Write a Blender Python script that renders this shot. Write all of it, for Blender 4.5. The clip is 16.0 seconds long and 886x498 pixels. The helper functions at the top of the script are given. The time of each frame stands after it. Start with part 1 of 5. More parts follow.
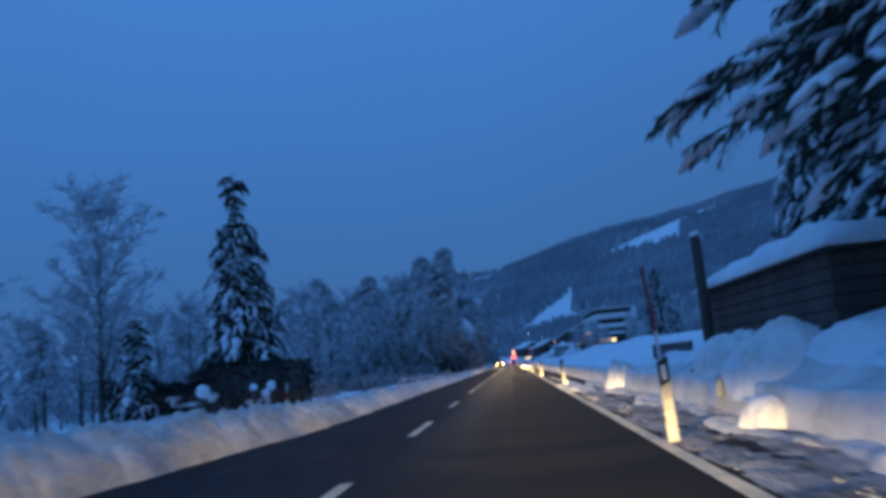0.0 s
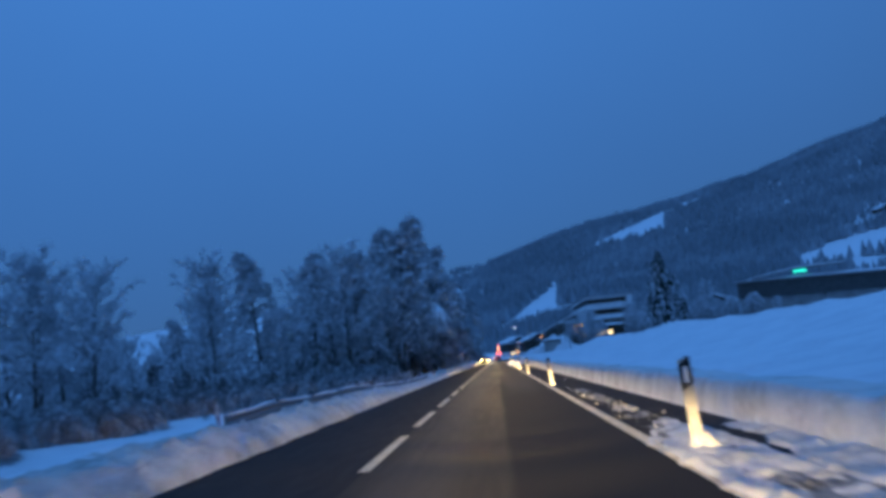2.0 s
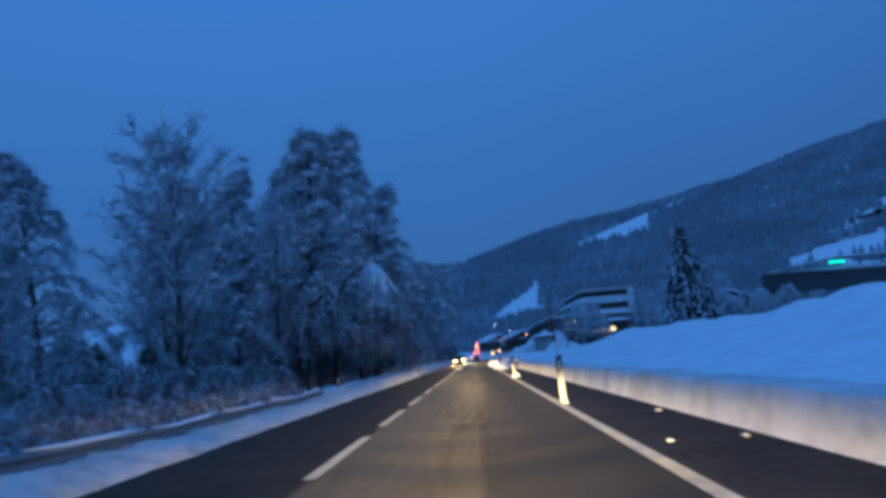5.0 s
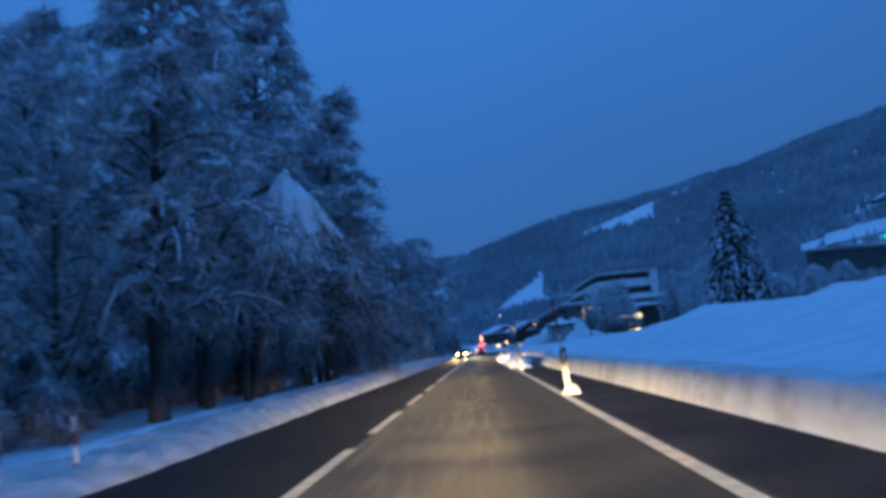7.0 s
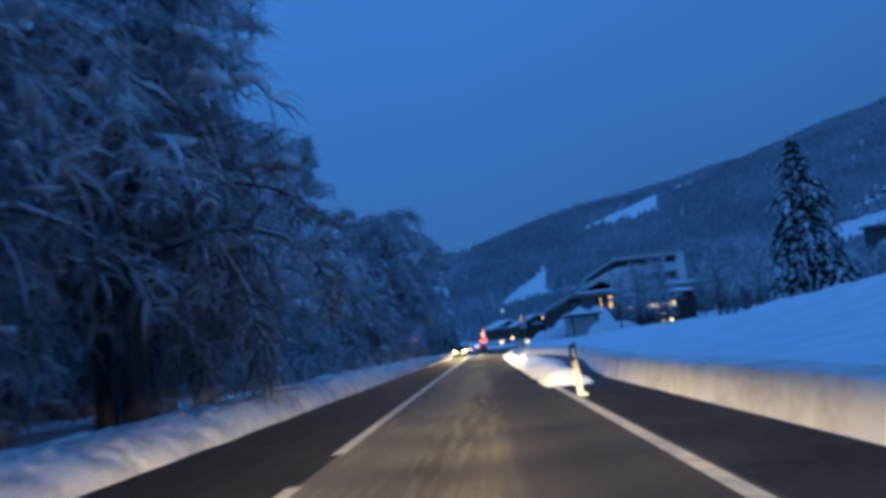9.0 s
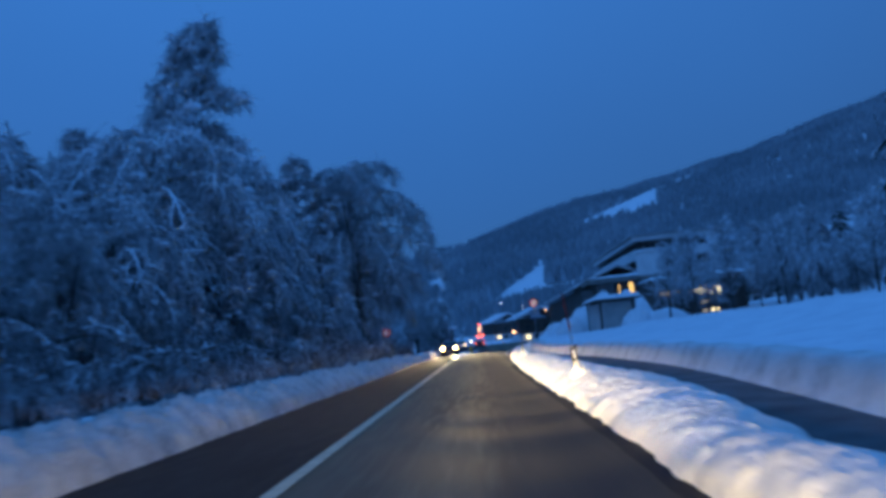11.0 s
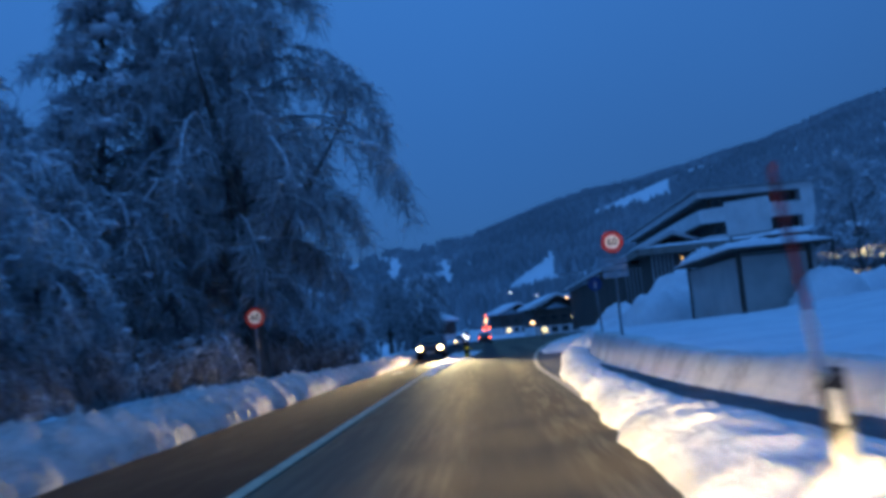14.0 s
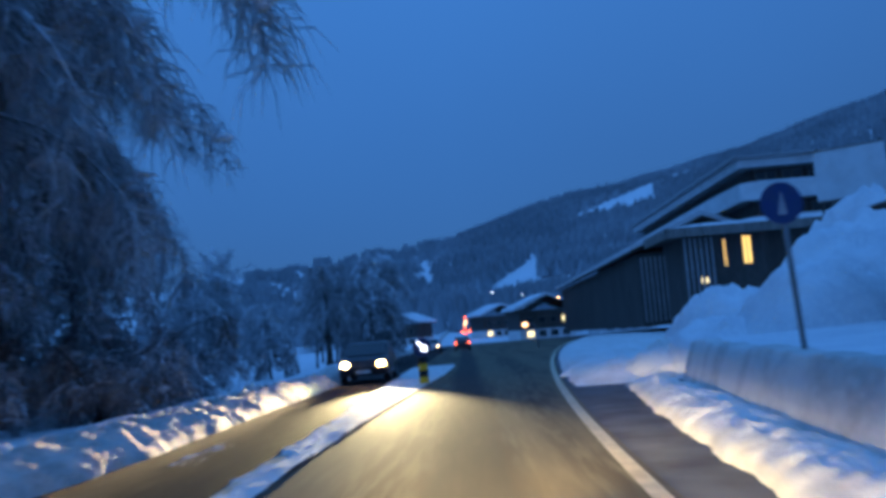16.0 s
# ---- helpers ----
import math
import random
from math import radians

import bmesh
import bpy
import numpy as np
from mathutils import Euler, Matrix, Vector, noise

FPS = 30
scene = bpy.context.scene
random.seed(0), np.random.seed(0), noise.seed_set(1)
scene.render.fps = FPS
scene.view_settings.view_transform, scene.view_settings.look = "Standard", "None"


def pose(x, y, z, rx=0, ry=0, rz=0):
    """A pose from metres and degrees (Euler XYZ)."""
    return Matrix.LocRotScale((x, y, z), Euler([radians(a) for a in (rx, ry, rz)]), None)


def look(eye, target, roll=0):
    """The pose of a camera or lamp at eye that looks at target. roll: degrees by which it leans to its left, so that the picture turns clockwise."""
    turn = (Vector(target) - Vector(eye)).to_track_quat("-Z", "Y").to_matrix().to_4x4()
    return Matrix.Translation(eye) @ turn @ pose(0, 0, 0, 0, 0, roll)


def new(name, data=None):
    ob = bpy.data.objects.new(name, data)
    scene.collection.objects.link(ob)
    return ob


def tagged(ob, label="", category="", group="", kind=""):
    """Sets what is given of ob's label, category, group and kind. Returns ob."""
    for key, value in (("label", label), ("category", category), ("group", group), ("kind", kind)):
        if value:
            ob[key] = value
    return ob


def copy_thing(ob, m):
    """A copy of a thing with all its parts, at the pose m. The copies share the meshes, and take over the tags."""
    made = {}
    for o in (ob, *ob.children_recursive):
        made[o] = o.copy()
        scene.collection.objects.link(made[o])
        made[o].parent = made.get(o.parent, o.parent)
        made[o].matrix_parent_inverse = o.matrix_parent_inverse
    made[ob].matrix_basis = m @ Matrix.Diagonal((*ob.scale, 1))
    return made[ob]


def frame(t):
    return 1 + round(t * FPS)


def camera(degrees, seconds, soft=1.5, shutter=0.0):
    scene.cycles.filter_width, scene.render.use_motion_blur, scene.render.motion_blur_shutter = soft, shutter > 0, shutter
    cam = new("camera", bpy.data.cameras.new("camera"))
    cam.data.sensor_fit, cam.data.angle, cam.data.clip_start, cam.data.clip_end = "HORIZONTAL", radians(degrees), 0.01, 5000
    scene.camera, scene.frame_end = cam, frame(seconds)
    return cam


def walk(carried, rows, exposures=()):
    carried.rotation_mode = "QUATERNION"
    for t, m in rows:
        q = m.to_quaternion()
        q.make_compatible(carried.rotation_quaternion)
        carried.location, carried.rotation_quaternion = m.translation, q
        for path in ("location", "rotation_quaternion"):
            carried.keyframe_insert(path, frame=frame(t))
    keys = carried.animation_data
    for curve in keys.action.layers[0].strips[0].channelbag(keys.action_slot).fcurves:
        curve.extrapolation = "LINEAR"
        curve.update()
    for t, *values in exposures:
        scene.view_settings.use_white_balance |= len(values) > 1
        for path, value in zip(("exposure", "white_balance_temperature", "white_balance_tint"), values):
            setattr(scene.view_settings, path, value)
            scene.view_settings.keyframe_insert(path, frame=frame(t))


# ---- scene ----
SOFT = 4.0
EXPO = [(0.0, 2.88, 6600, 10), (3.5, 2.80, 6350, 10), (6.0, 2.80, 6000, 10), (9.0, 2.78, 5950, 10), (12.5, 2.66, 5900, 10), (14.5, 2.68, 6050, 10), (16.0, 2.84, 6150, 10)]
cam = camera(52.0, 16.0, soft=SOFT, shutter=0.5)
walk(cam, [
    (0.0, pose(0.003, 0.000, 1.097, 97.413, 0, 3.677) @ pose(0, 0, 0, 0, 0, -5.216)),
    (0.5, pose(-0.041, 6.334, 1.135, 97.315, 0, 3.638) @ pose(0, 0, 0, 0, 0, -5.706)),
    (1.0, pose(-0.110, 12.495, 1.164, 97.005, 0, 3.540) @ pose(0, 0, 0, 0, 0, -5.509)),
    (1.5, pose(-0.104, 18.988, 1.196, 97.052, 0, 3.026) @ pose(0, 0, 0, 0, 0, -5.751)),
    (2.0, pose(-0.090, 25.404, 1.197, 97.089, 0, 2.649) @ pose(0, 0, 0, 0, 0, -5.914)),
    (2.5, pose(-0.017, 31.764, 1.213, 97.127, 0, 2.247) @ pose(0, 0, 0, 0, 0, -5.595)),
    (3.0, pose(-0.026, 38.177, 1.142, 97.590, 0, 1.359) @ pose(0, 0, 0, 0, 0, -5.579)),
    (3.5, pose(0.058, 44.553, 1.088, 97.917, 0, 1.067) @ pose(0, 0, 0, 0, 0, -5.376)),
    (6.0, pose(-0.073, 74.304, 1.122, 96.284, 0, 1.756) @ pose(0, 0, 0, 0, 0, -4.373)),
    (6.5, pose(-0.060, 80.363, 1.125, 96.313, 0, 1.739) @ pose(0, 0, 0, 0, 0, -5.556)),
    (7.0, pose(-0.046, 86.329, 1.118, 96.508, 0, 1.689) @ pose(0, 0, 0, 0, 0, -5.426)),
    (7.5, pose(-0.039, 92.379, 1.091, 96.611, 0, 1.597) @ pose(0, 0, 0, 0, 0, -5.973)),
    (8.0, pose(-0.025, 98.490, 1.078, 96.518, 0, 1.522) @ pose(0, 0, 0, 0, 0, -6.315)),
    (8.5, pose(0.036, 104.906, 1.089, 96.466, 0, 1.673) @ pose(0, 0, 0, 0, 0, -6.030)),
    (9.0, pose(0.018, 111.078, 1.103, 96.331, 0, 1.783) @ pose(0, 0, 0, 0, 0, -5.918)),
    (11.5, pose(0.099, 143.545, 1.126, 95.944, 0, 1.584) @ pose(0, 0, 0, 0, 0, -5.702)),
    (12.0, pose(0.190, 150.433, 1.138, 95.866, 0, 1.617) @ pose(0, 0, 0, 0, 0, -6.003)),
    (12.5, pose(0.247, 157.004, 1.147, 95.753, 0, 1.544) @ pose(0, 0, 0, 0, 0, -5.800)),
    (13.0, pose(0.309, 163.309, 1.149, 95.674, 0, 1.791) @ pose(0, 0, 0, 0, 0, -5.911)),
    (13.5, pose(0.403, 169.923, 1.177, 95.634, 0, 2.030) @ pose(0, 0, 0, 0, 0, -5.591)),
    (14.0, pose(0.473, 176.336, 1.186, 95.632, 0, 2.144) @ pose(0, 0, 0, 0, 0, -5.511)),
    (14.5, pose(0.531, 182.586, 1.221, 95.667, 0, 2.251) @ pose(0, 0, 0, 0, 0, -5.367)),
    (15.0, pose(0.630, 188.482, 1.260, 95.562, 0, 2.205) @ pose(0, 0, 0, 0, 0, -5.069)),
    (15.5, pose(0.721, 194.573, 1.291, 95.631, 0, 1.733) @ pose(0, 0, 0, 0, 0, -5.594)),
    (16.0, pose(0.708, 199.962, 1.345, 95.672, 0, 0.969) @ pose(0, 0, 0, 0, 0, -4.664)),
], exposures=EXPO)

# ---------------------------------------------------------------- light
world = bpy.data.worlds.new("dusk_sky")
scene.world = world
world.use_nodes = True
wn, wl = world.node_tree.nodes, world.node_tree.links
wn.clear()
w_out = wn.new("ShaderNodeOutputWorld")
w_bg = wn.new("ShaderNodeBackground")
w_sky = wn.new("ShaderNodeTexSky")
w_sky.sky_type, w_sky.sun_disc = "NISHITA", False
w_sky.sun_elevation, w_sky.sun_rotation = radians(6), radians(200)
w_sky.air_density, w_sky.dust_density, w_sky.ozone_density = 1.0, 1.0, 6.0
# the snow cloud: an even deep blue, a little paler overhead
w_geo = wn.new("ShaderNodeTexCoord")
w_sep = wn.new("ShaderNodeSeparateXYZ")
w_ramp = wn.new("ShaderNodeValToRGB")
w_ramp.color_ramp.elements[0].position, w_ramp.color_ramp.elements[0].color = 0.02, (0.050, 0.160, 0.445, 1)
w_ramp.color_ramp.elements[1].position, w_ramp.color_ramp.elements[1].color = 0.42, (0.073, 0.278, 0.80, 1)
w_top = w_ramp.color_ramp.elements.new(0.9)
w_top.color = (0.125, 0.47, 1.32, 1)
w_noise = wn.new("ShaderNodeTexNoise")
w_noise.inputs["Scale"].default_value, w_noise.inputs["Detail"].default_value = 2.2, 4.0
w_var = wn.new("ShaderNodeMath")
w_var.operation = "MULTIPLY_ADD"
w_var.inputs[1].default_value, w_var.inputs[2].default_value = 0.10, -0.05
w_add = wn.new("ShaderNodeMath")
w_mix = wn.new("ShaderNodeMixRGB")
w_mix.inputs[0].default_value = 0.985
wl.new(w_geo.outputs["Generated"], w_sep.inputs[0])
wl.new(w_geo.outputs["Generated"], w_noise.inputs["Vector"])
wl.new(w_noise.outputs["Fac"], w_var.inputs[0])
wl.new(w_sep.outputs["Z"], w_add.inputs[0])
wl.new(w_var.outputs[0], w_add.inputs[1])
w_east = wn.new("ShaderNodeMath")
w_east.operation = "MAXIMUM"
w_east.inputs[1].default_value = 0.0
w_dim = wn.new("ShaderNodeMath")
w_dim.operation = "MULTIPLY_ADD"
w_dim.inputs[1].default_value = -0.30
wl.new(w_sep.outputs["X"], w_east.inputs[0])
wl.new(w_east.outputs[0], w_dim.inputs[0])
wl.new(w_add.outputs[0], w_dim.inputs[2])
wl.new(w_dim.outputs[0], w_ramp.inputs[0])
wl.new(w_sky.outputs[0], w_mix.inputs[1])
wl.new(w_ramp.outputs[0], w_mix.inputs[2])
wl.new(w_mix.outputs[0], w_bg.inputs[0])
w_bg.inputs[1].default_value = 0.1
wl.new(w_bg.outputs[0], w_out.inputs[0])

sun_data = bpy.data.lights.new("dusk_glow", "SUN")
sun_data.energy, sun_data.angle, sun_data.color = 0.01, radians(60), (0.35, 0.6, 1.0)
new("dusk_glow", sun_data).matrix_world = look((0, 0, 50), (20, 60, 0))


def ease(a, b, v):
    u = min(1.0, max(0.0, (v - a) / (b - a)))
    return u * u * (3 - 2 * u)


def mix(a, b, u):
    return a + (b - a) * u


def beam(name, eye, target, watts, cone, colour=(1.0, 0.71, 0.31), size=0.12, wide=1.0):
    data = bpy.data.lights.new(name, "SPOT")
    data.energy, data.spot_size, data.spot_blend, data.color, data.shadow_soft_size = watts, radians(cone), 1.0, colour, size
    ob = new(name, data)
    ob.matrix_world = look(eye, target)
    ob.scale = (wide, 1.0, 1.0)
    return ob


# fixed lamps added for one moving car's low beams, dipped, turned kerb side
for k in range(74):
    y = -16.0 + 3.0 * k
    aim = 0.5 + 0.9 * (1 - ease(12, 34, y)) - 0.9 * ease(90, 102, y) * (1 - ease(112, 122, y)) + 1.7 * ease(112, 128, y) + 1.2 * ease(138, 150, y) * (1 - ease(180, 190, y)) + 1.2 * ease(188, 203, y)
    beam("low_beam_stand_in", (-0.1, y, 0.84), (aim, y + 20.0, -1.35), mix(540.0, 1230.0, ease(8, 50, y)) - 310.0 * ease(95, 120, y) - 560.0 * ease(118, 124, y) * (1 - ease(137, 145, y)) + 240.0 * ease(138, 148, y) + 700.0 * ease(193, 205, y), 12.5, wide=4.0 + 1.2 * ease(86, 98, y) * (1 - ease(114, 126, y)) - 0.95 * ease(134, 146, y))

# more added lamps: the weak side of the beams that brushes the far bank
for k in range(36):
    y = -12.0 + 6.0 * k
    beam("low_beam_stand_in", (-0.7, y, 0.80), (-5.1, y + 13.0, -0.1 + 0.6 * ease(135, 155, y)), 310.0 - 75.0 * ease(28, 45, y) - 60.0 * ease(78, 105, y) - 118.0 * ease(136, 150, y), 9.0, wide=3.4)

# ---------------------------------------------------------------- materials


def material(name, colour, rough=0.8, metal=0.0, grain=None, second=None, scale=6.0, bump=0.0, bump_scale=30.0, emit=None, power=0.0,
             island=0.0, spec=0.3, stretch=(1, 1, 1)):
    m = bpy.data.materials.new(name)
    m.use_nodes = True
    n, l = m.node_tree.nodes, m.node_tree.links
    b = n["Principled BSDF"]
    b.inputs["Roughness"].default_value, b.inputs["Metallic"].default_value = rough, metal
    b.inputs["Specular IOR Level"].default_value = spec
    b.inputs["Base Color"].default_value = (*colour, 1)
    if emit:
        b.inputs["Emission Color"].default_value = (*emit, 1)
        b.inputs["Emission Strength"].default_value = power
    tc = n.new("ShaderNodeTexCoord")
    mp = n.new("ShaderNodeMapping")
    mp.inputs["Scale"].default_value = stretch
    l.new(tc.outputs["Object"], mp.inputs["Vector"])
    last = None
    if grain or second:
        base = n.new("ShaderNodeRGB")
        base.outputs[0].default_value = (*colour, 1)
        last = base.outputs[0]
        for other, s, lo, hi in ((second, scale, 0.42, 0.62), (grain, scale * 9.0, 0.45, 0.75)):
            if not other:
                continue
            tex = n.new("ShaderNodeTexNoise")
            tex.inputs["Scale"].default_value, tex.inputs["Detail"].default_value = s, 6.0
            l.new(mp.outputs[0], tex.inputs["Vector"])
            rmp = n.new("ShaderNodeMapRange")
            rmp.inputs["From Min"].default_value, rmp.inputs["From Max"].default_value = lo, hi
            l.new(tex.outputs["Fac"], rmp.inputs["Value"])
            mix = n.new("ShaderNodeMixRGB")
            mix.inputs[2].default_value = (*other, 1)
            l.new(rmp.outputs[0], mix.inputs[0])
            l.new(last, mix.inputs[1])
            last = mix.outputs[0]
    if island:
        geo = n.new("ShaderNodeNewGeometry")
        hsv = n.new("ShaderNodeHueSaturation")
        mr = n.new("ShaderNodeMapRange")
        mr.inputs["To Min"].default_value, mr.inputs["To Max"].default_value = 1 - island, 1 + island
        l.new(geo.outputs["Random Per Island"], mr.inputs["Value"])
        l.new(mr.outputs[0], hsv.inputs["Value"])
        if last:
            l.new(last, hsv.inputs["Color"])
        else:
            hsv.inputs["Color"].default_value = (*colour, 1)
        last = hsv.outputs[0]
    if last:
        l.new(last, b.inputs["Base Color"])
    if bump:
        bt = n.new("ShaderNodeTexNoise")
        bt.inputs["Scale"].default_value, bt.inputs["Detail"].default_value = bump_scale, 8.0
        l.new(mp.outputs[0], bt.inputs["Vector"])
        bp = n.new("ShaderNodeBump")
        bp.inputs["Strength"].default_value, bp.inputs["Distance"].default_value = 1.0, bump
        l.new(bt.outputs["Fac"], bp.inputs["Height"])
        l.new(bp.outputs[0], b.inputs["Normal"])
    return m


SNOW = material("snow", (0.80, 0.82, 0.85), 0.75, second=(0.70, 0.72, 0.76), grain=(0.86, 0.87, 0.88), scale=0.9, bump=0.05, bump_scale=5.0)
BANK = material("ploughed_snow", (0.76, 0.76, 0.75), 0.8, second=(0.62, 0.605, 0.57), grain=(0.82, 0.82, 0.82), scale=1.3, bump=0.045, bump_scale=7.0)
CUT = material("cut_bank", (0.70, 0.69, 0.67), 0.85, second=(0.50, 0.485, 0.46), grain=(0.76, 0.75, 0.73), scale=1.1, bump=0.06, bump_scale=6.0, stretch=(1, 1, 0.7))
BOUGH_SNOW = material("bough_snow", (0.78, 0.81, 0.86), 0.8, grain=(0.62, 0.66, 0.70), scale=2.0, bump=0.03, bump_scale=12.0, island=0.12)
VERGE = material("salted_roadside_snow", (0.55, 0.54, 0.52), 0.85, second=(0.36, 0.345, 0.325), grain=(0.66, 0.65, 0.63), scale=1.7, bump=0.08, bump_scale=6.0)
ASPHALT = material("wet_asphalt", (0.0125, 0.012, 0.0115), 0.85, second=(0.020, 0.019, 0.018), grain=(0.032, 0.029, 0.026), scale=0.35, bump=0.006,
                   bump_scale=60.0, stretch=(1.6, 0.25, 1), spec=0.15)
# tan tone: salt stain plus the headlights' warm light put into the colour
SALTED_LIT = material("salted_lit_asphalt", (0.158, 0.130, 0.084), 0.85, second=(0.074, 0.062, 0.044), grain=(0.20, 0.168, 0.112), scale=0.5, bump=0.005,
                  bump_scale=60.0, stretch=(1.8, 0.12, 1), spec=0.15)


def fade_from_dark(m, dark, y0, y1):
    """Dark colour before y0 that passes into the material's own until y1."""
    n, l = m.node_tree.nodes, m.node_tree.links
    b = n["Principled BSDF"]
    old = b.inputs["Base Color"].links[0].from_socket
    tc, sep, mr, mx = n.new("ShaderNodeTexCoord"), n.new("ShaderNodeSeparateXYZ"), n.new("ShaderNodeMapRange"), n.new("ShaderNodeMixRGB")
    mr.inputs["From Min"].default_value, mr.inputs["From Max"].default_value = y0, y1
    mx.inputs[1].default_value = (*dark, 1)
    l.new(tc.outputs["Object"], sep.inputs[0])
    l.new(sep.outputs["Y"], mr.inputs["Value"])
    l.new(mr.outputs[0], mx.inputs[0])
    l.new(old, mx.inputs[2])
    l.new(mx.outputs[0], b.inputs["Base Color"])


def cover(m, pale, y0, y1, most):
    """Trodden snow in uneven patches over the surface, thickening from y0 to y1."""
    n, l = m.node_tree.nodes, m.node_tree.links
    b = n["Principled BSDF"]
    old = b.inputs["Base Color"].links[0].from_socket
    tc, sep, mr, mx = n.new("ShaderNodeTexCoord"), n.new("ShaderNodeSeparateXYZ"), n.new("ShaderNodeMapRange"), n.new("ShaderNodeMixRGB")
    tex, mul = n.new("ShaderNodeTexNoise"), n.new("ShaderNodeMath")
    tex.inputs["Scale"].default_value, tex.inputs["Detail"].default_value = 1.3, 7.0
    mul.operation = "MULTIPLY"
    mr.inputs["From Min"].default_value, mr.inputs["From Max"].default_value = y0, y1
    mr.inputs["To Max"].default_value = most
    l.new(tc.outputs["Object"], sep.inputs[0])
    l.new(tc.outputs["Object"], tex.inputs["Vector"])
    l.new(sep.outputs["Y"], mr.inputs["Value"])
    l.new(mr.outputs[0], mul.inputs[0])
    l.new(tex.outputs["Fac"], mul.inputs[1])
    l.new(mul.outputs[0], mx.inputs[0])
    l.new(old, mx.inputs[1])
    mx.inputs[2].default_value = (*pale, 1)
    l.new(mx.outputs[0], b.inputs["Base Color"])


fade_from_dark(SALTED_LIT, (0.018, 0.0165, 0.0155), 20.0, 100.0)


def wheel_track(m, dark, x0, x1, soft, y0, y1, most):
    """A wet, clean track that runs along the lane between x0 and x1, from y0 to y1."""
    n, l = m.node_tree.nodes, m.node_tree.links
    b = n["Principled BSDF"]
    old = b.inputs["Base Color"].links[0].from_socket
    tc, sep, mx = n.new("ShaderNodeTexCoord"), n.new("ShaderNodeSeparateXYZ"), n.new("ShaderNodeMixRGB")
    l.new(tc.outputs["Object"], sep.inputs[0])
    wob, mp = n.new("ShaderNodeTexNoise"), n.new("ShaderNodeMapping")
    mp.inputs["Scale"].default_value = (1.5, 0.12, 1)
    wob.inputs["Scale"].default_value, wob.inputs["Detail"].default_value = 1.0, 5.0
    l.new(tc.outputs["Object"], mp.inputs[0])
    l.new(mp.outputs[0], wob.inputs["Vector"])
    shift = n.new("ShaderNodeMath")
    shift.operation = "MULTIPLY_ADD"
    shift.inputs[1].default_value = soft * 1.4
    l.new(wob.outputs["Fac"], shift.inputs[0])
    l.new(sep.outputs["X"], shift.inputs[2])
    last = None
    off = soft * 0.7
    for socket, a, c in ((shift.outputs[0], x0 + off - soft, x0 + off), (shift.outputs[0], x1 + off + soft, x1 + off), (sep.outputs["Y"], y0 - 12.0, y0), (sep.outputs["Y"], y1 + 25.0, y1)):
        mr = n.new("ShaderNodeMapRange")
        mr.inputs["From Min"].default_value, mr.inputs["From Max"].default_value = a, c
        l.new(socket, mr.inputs["Value"])
        if last:
            mul = n.new("ShaderNodeMath")
            mul.operation = "MULTIPLY"
            l.new(last, mul.inputs[0])
            l.new(mr.outputs[0], mul.inputs[1])
            last = mul.outputs[0]
        else:
            last = mr.outputs[0]
    end = n.new("ShaderNodeMath")
    end.operation = "MULTIPLY"
    end.inputs[1].default_value = most
    l.new(last, end.inputs[0])
    l.new(end.outputs[0], mx.inputs[0])
    l.new(old, mx.inputs[1])
    mx.inputs[2].default_value = (*dark, 1)
    l.new(mx.outputs[0], b.inputs["Base Color"])


wheel_track(SALTED_LIT, (0.014, 0.0125, 0.0115), -0.02, 2.5, 0.10, -60.0, 62.0, 0.95)
wheel_track(SALTED_LIT, (0.050, 0.046, 0.041), 0.35, 0.95, 0.35, 64.0, 560.0, 0.82)
wheel_track(SALTED_LIT, (0.040, 0.037, 0.033), 0.75, 2.5, 0.40, 66.0, 150.0, 0.8)
wheel_track(SALTED_LIT, (0.080, 0.073, 0.064), -1.35, -0.85, 0.35, 20.0, 560.0, 0.45)
SLUSH = material("trampled_slush", (0.27, 0.265, 0.255), 0.8, second=(0.055, 0.052, 0.048), grain=(0.36, 0.355, 0.345), scale=1.6, bump=0.05, bump_scale=9.0, stretch=(1.5, 0.55, 1))
LANE_SNOW = material("thin_lane_snow", (0.54, 0.53, 0.51), 0.75, second=(0.30, 0.295, 0.285), grain=(0.58, 0.58, 0.57), scale=1.6, bump=0.03, bump_scale=9.0)
PATH = material("path_asphalt", (0.016, 0.0155, 0.015), 0.85, second=(0.030, 0.029, 0.028), grain=(0.042, 0.040, 0.038), scale=0.8, bump=0.01, bump_scale=40.0, spec=0.12)
cover(PATH, (0.40, 0.41, 0.43), 128.0, 150.0, 0.5)
# white line paint turned yellowish, headlight warmth put into its colour
PAINT = material("warm_lit_paint", (0.68, 0.57, 0.38), 0.6, second=(0.46, 0.38, 0.25), scale=4.0)
BARK = material("bark", (0.065, 0.058, 0.052), 0.9, second=(0.14, 0.13, 0.125), grain=(0.035, 0.03, 0.028), scale=2.0, bump=0.03, bump_scale=18.0, stretch=(1, 1, 0.3))
DULL_TWIG = material("rimed_twig", (0.28, 0.285, 0.295), 0.95, second=(0.60, 0.62, 0.65), scale=0.6, island=0.6, spec=0.05)
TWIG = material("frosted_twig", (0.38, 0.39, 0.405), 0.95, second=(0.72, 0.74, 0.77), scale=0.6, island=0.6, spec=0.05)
# darker copy of the twigs: shade low and deep in crowns, put into colour
SHADED_TWIG = material("shaded_twig", (0.235, 0.235, 0.245), 0.95, second=(0.47, 0.475, 0.49), scale=0.8, island=0.5, spec=0.05)
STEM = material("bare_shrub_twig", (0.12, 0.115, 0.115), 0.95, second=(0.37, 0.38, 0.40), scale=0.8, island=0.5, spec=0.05)
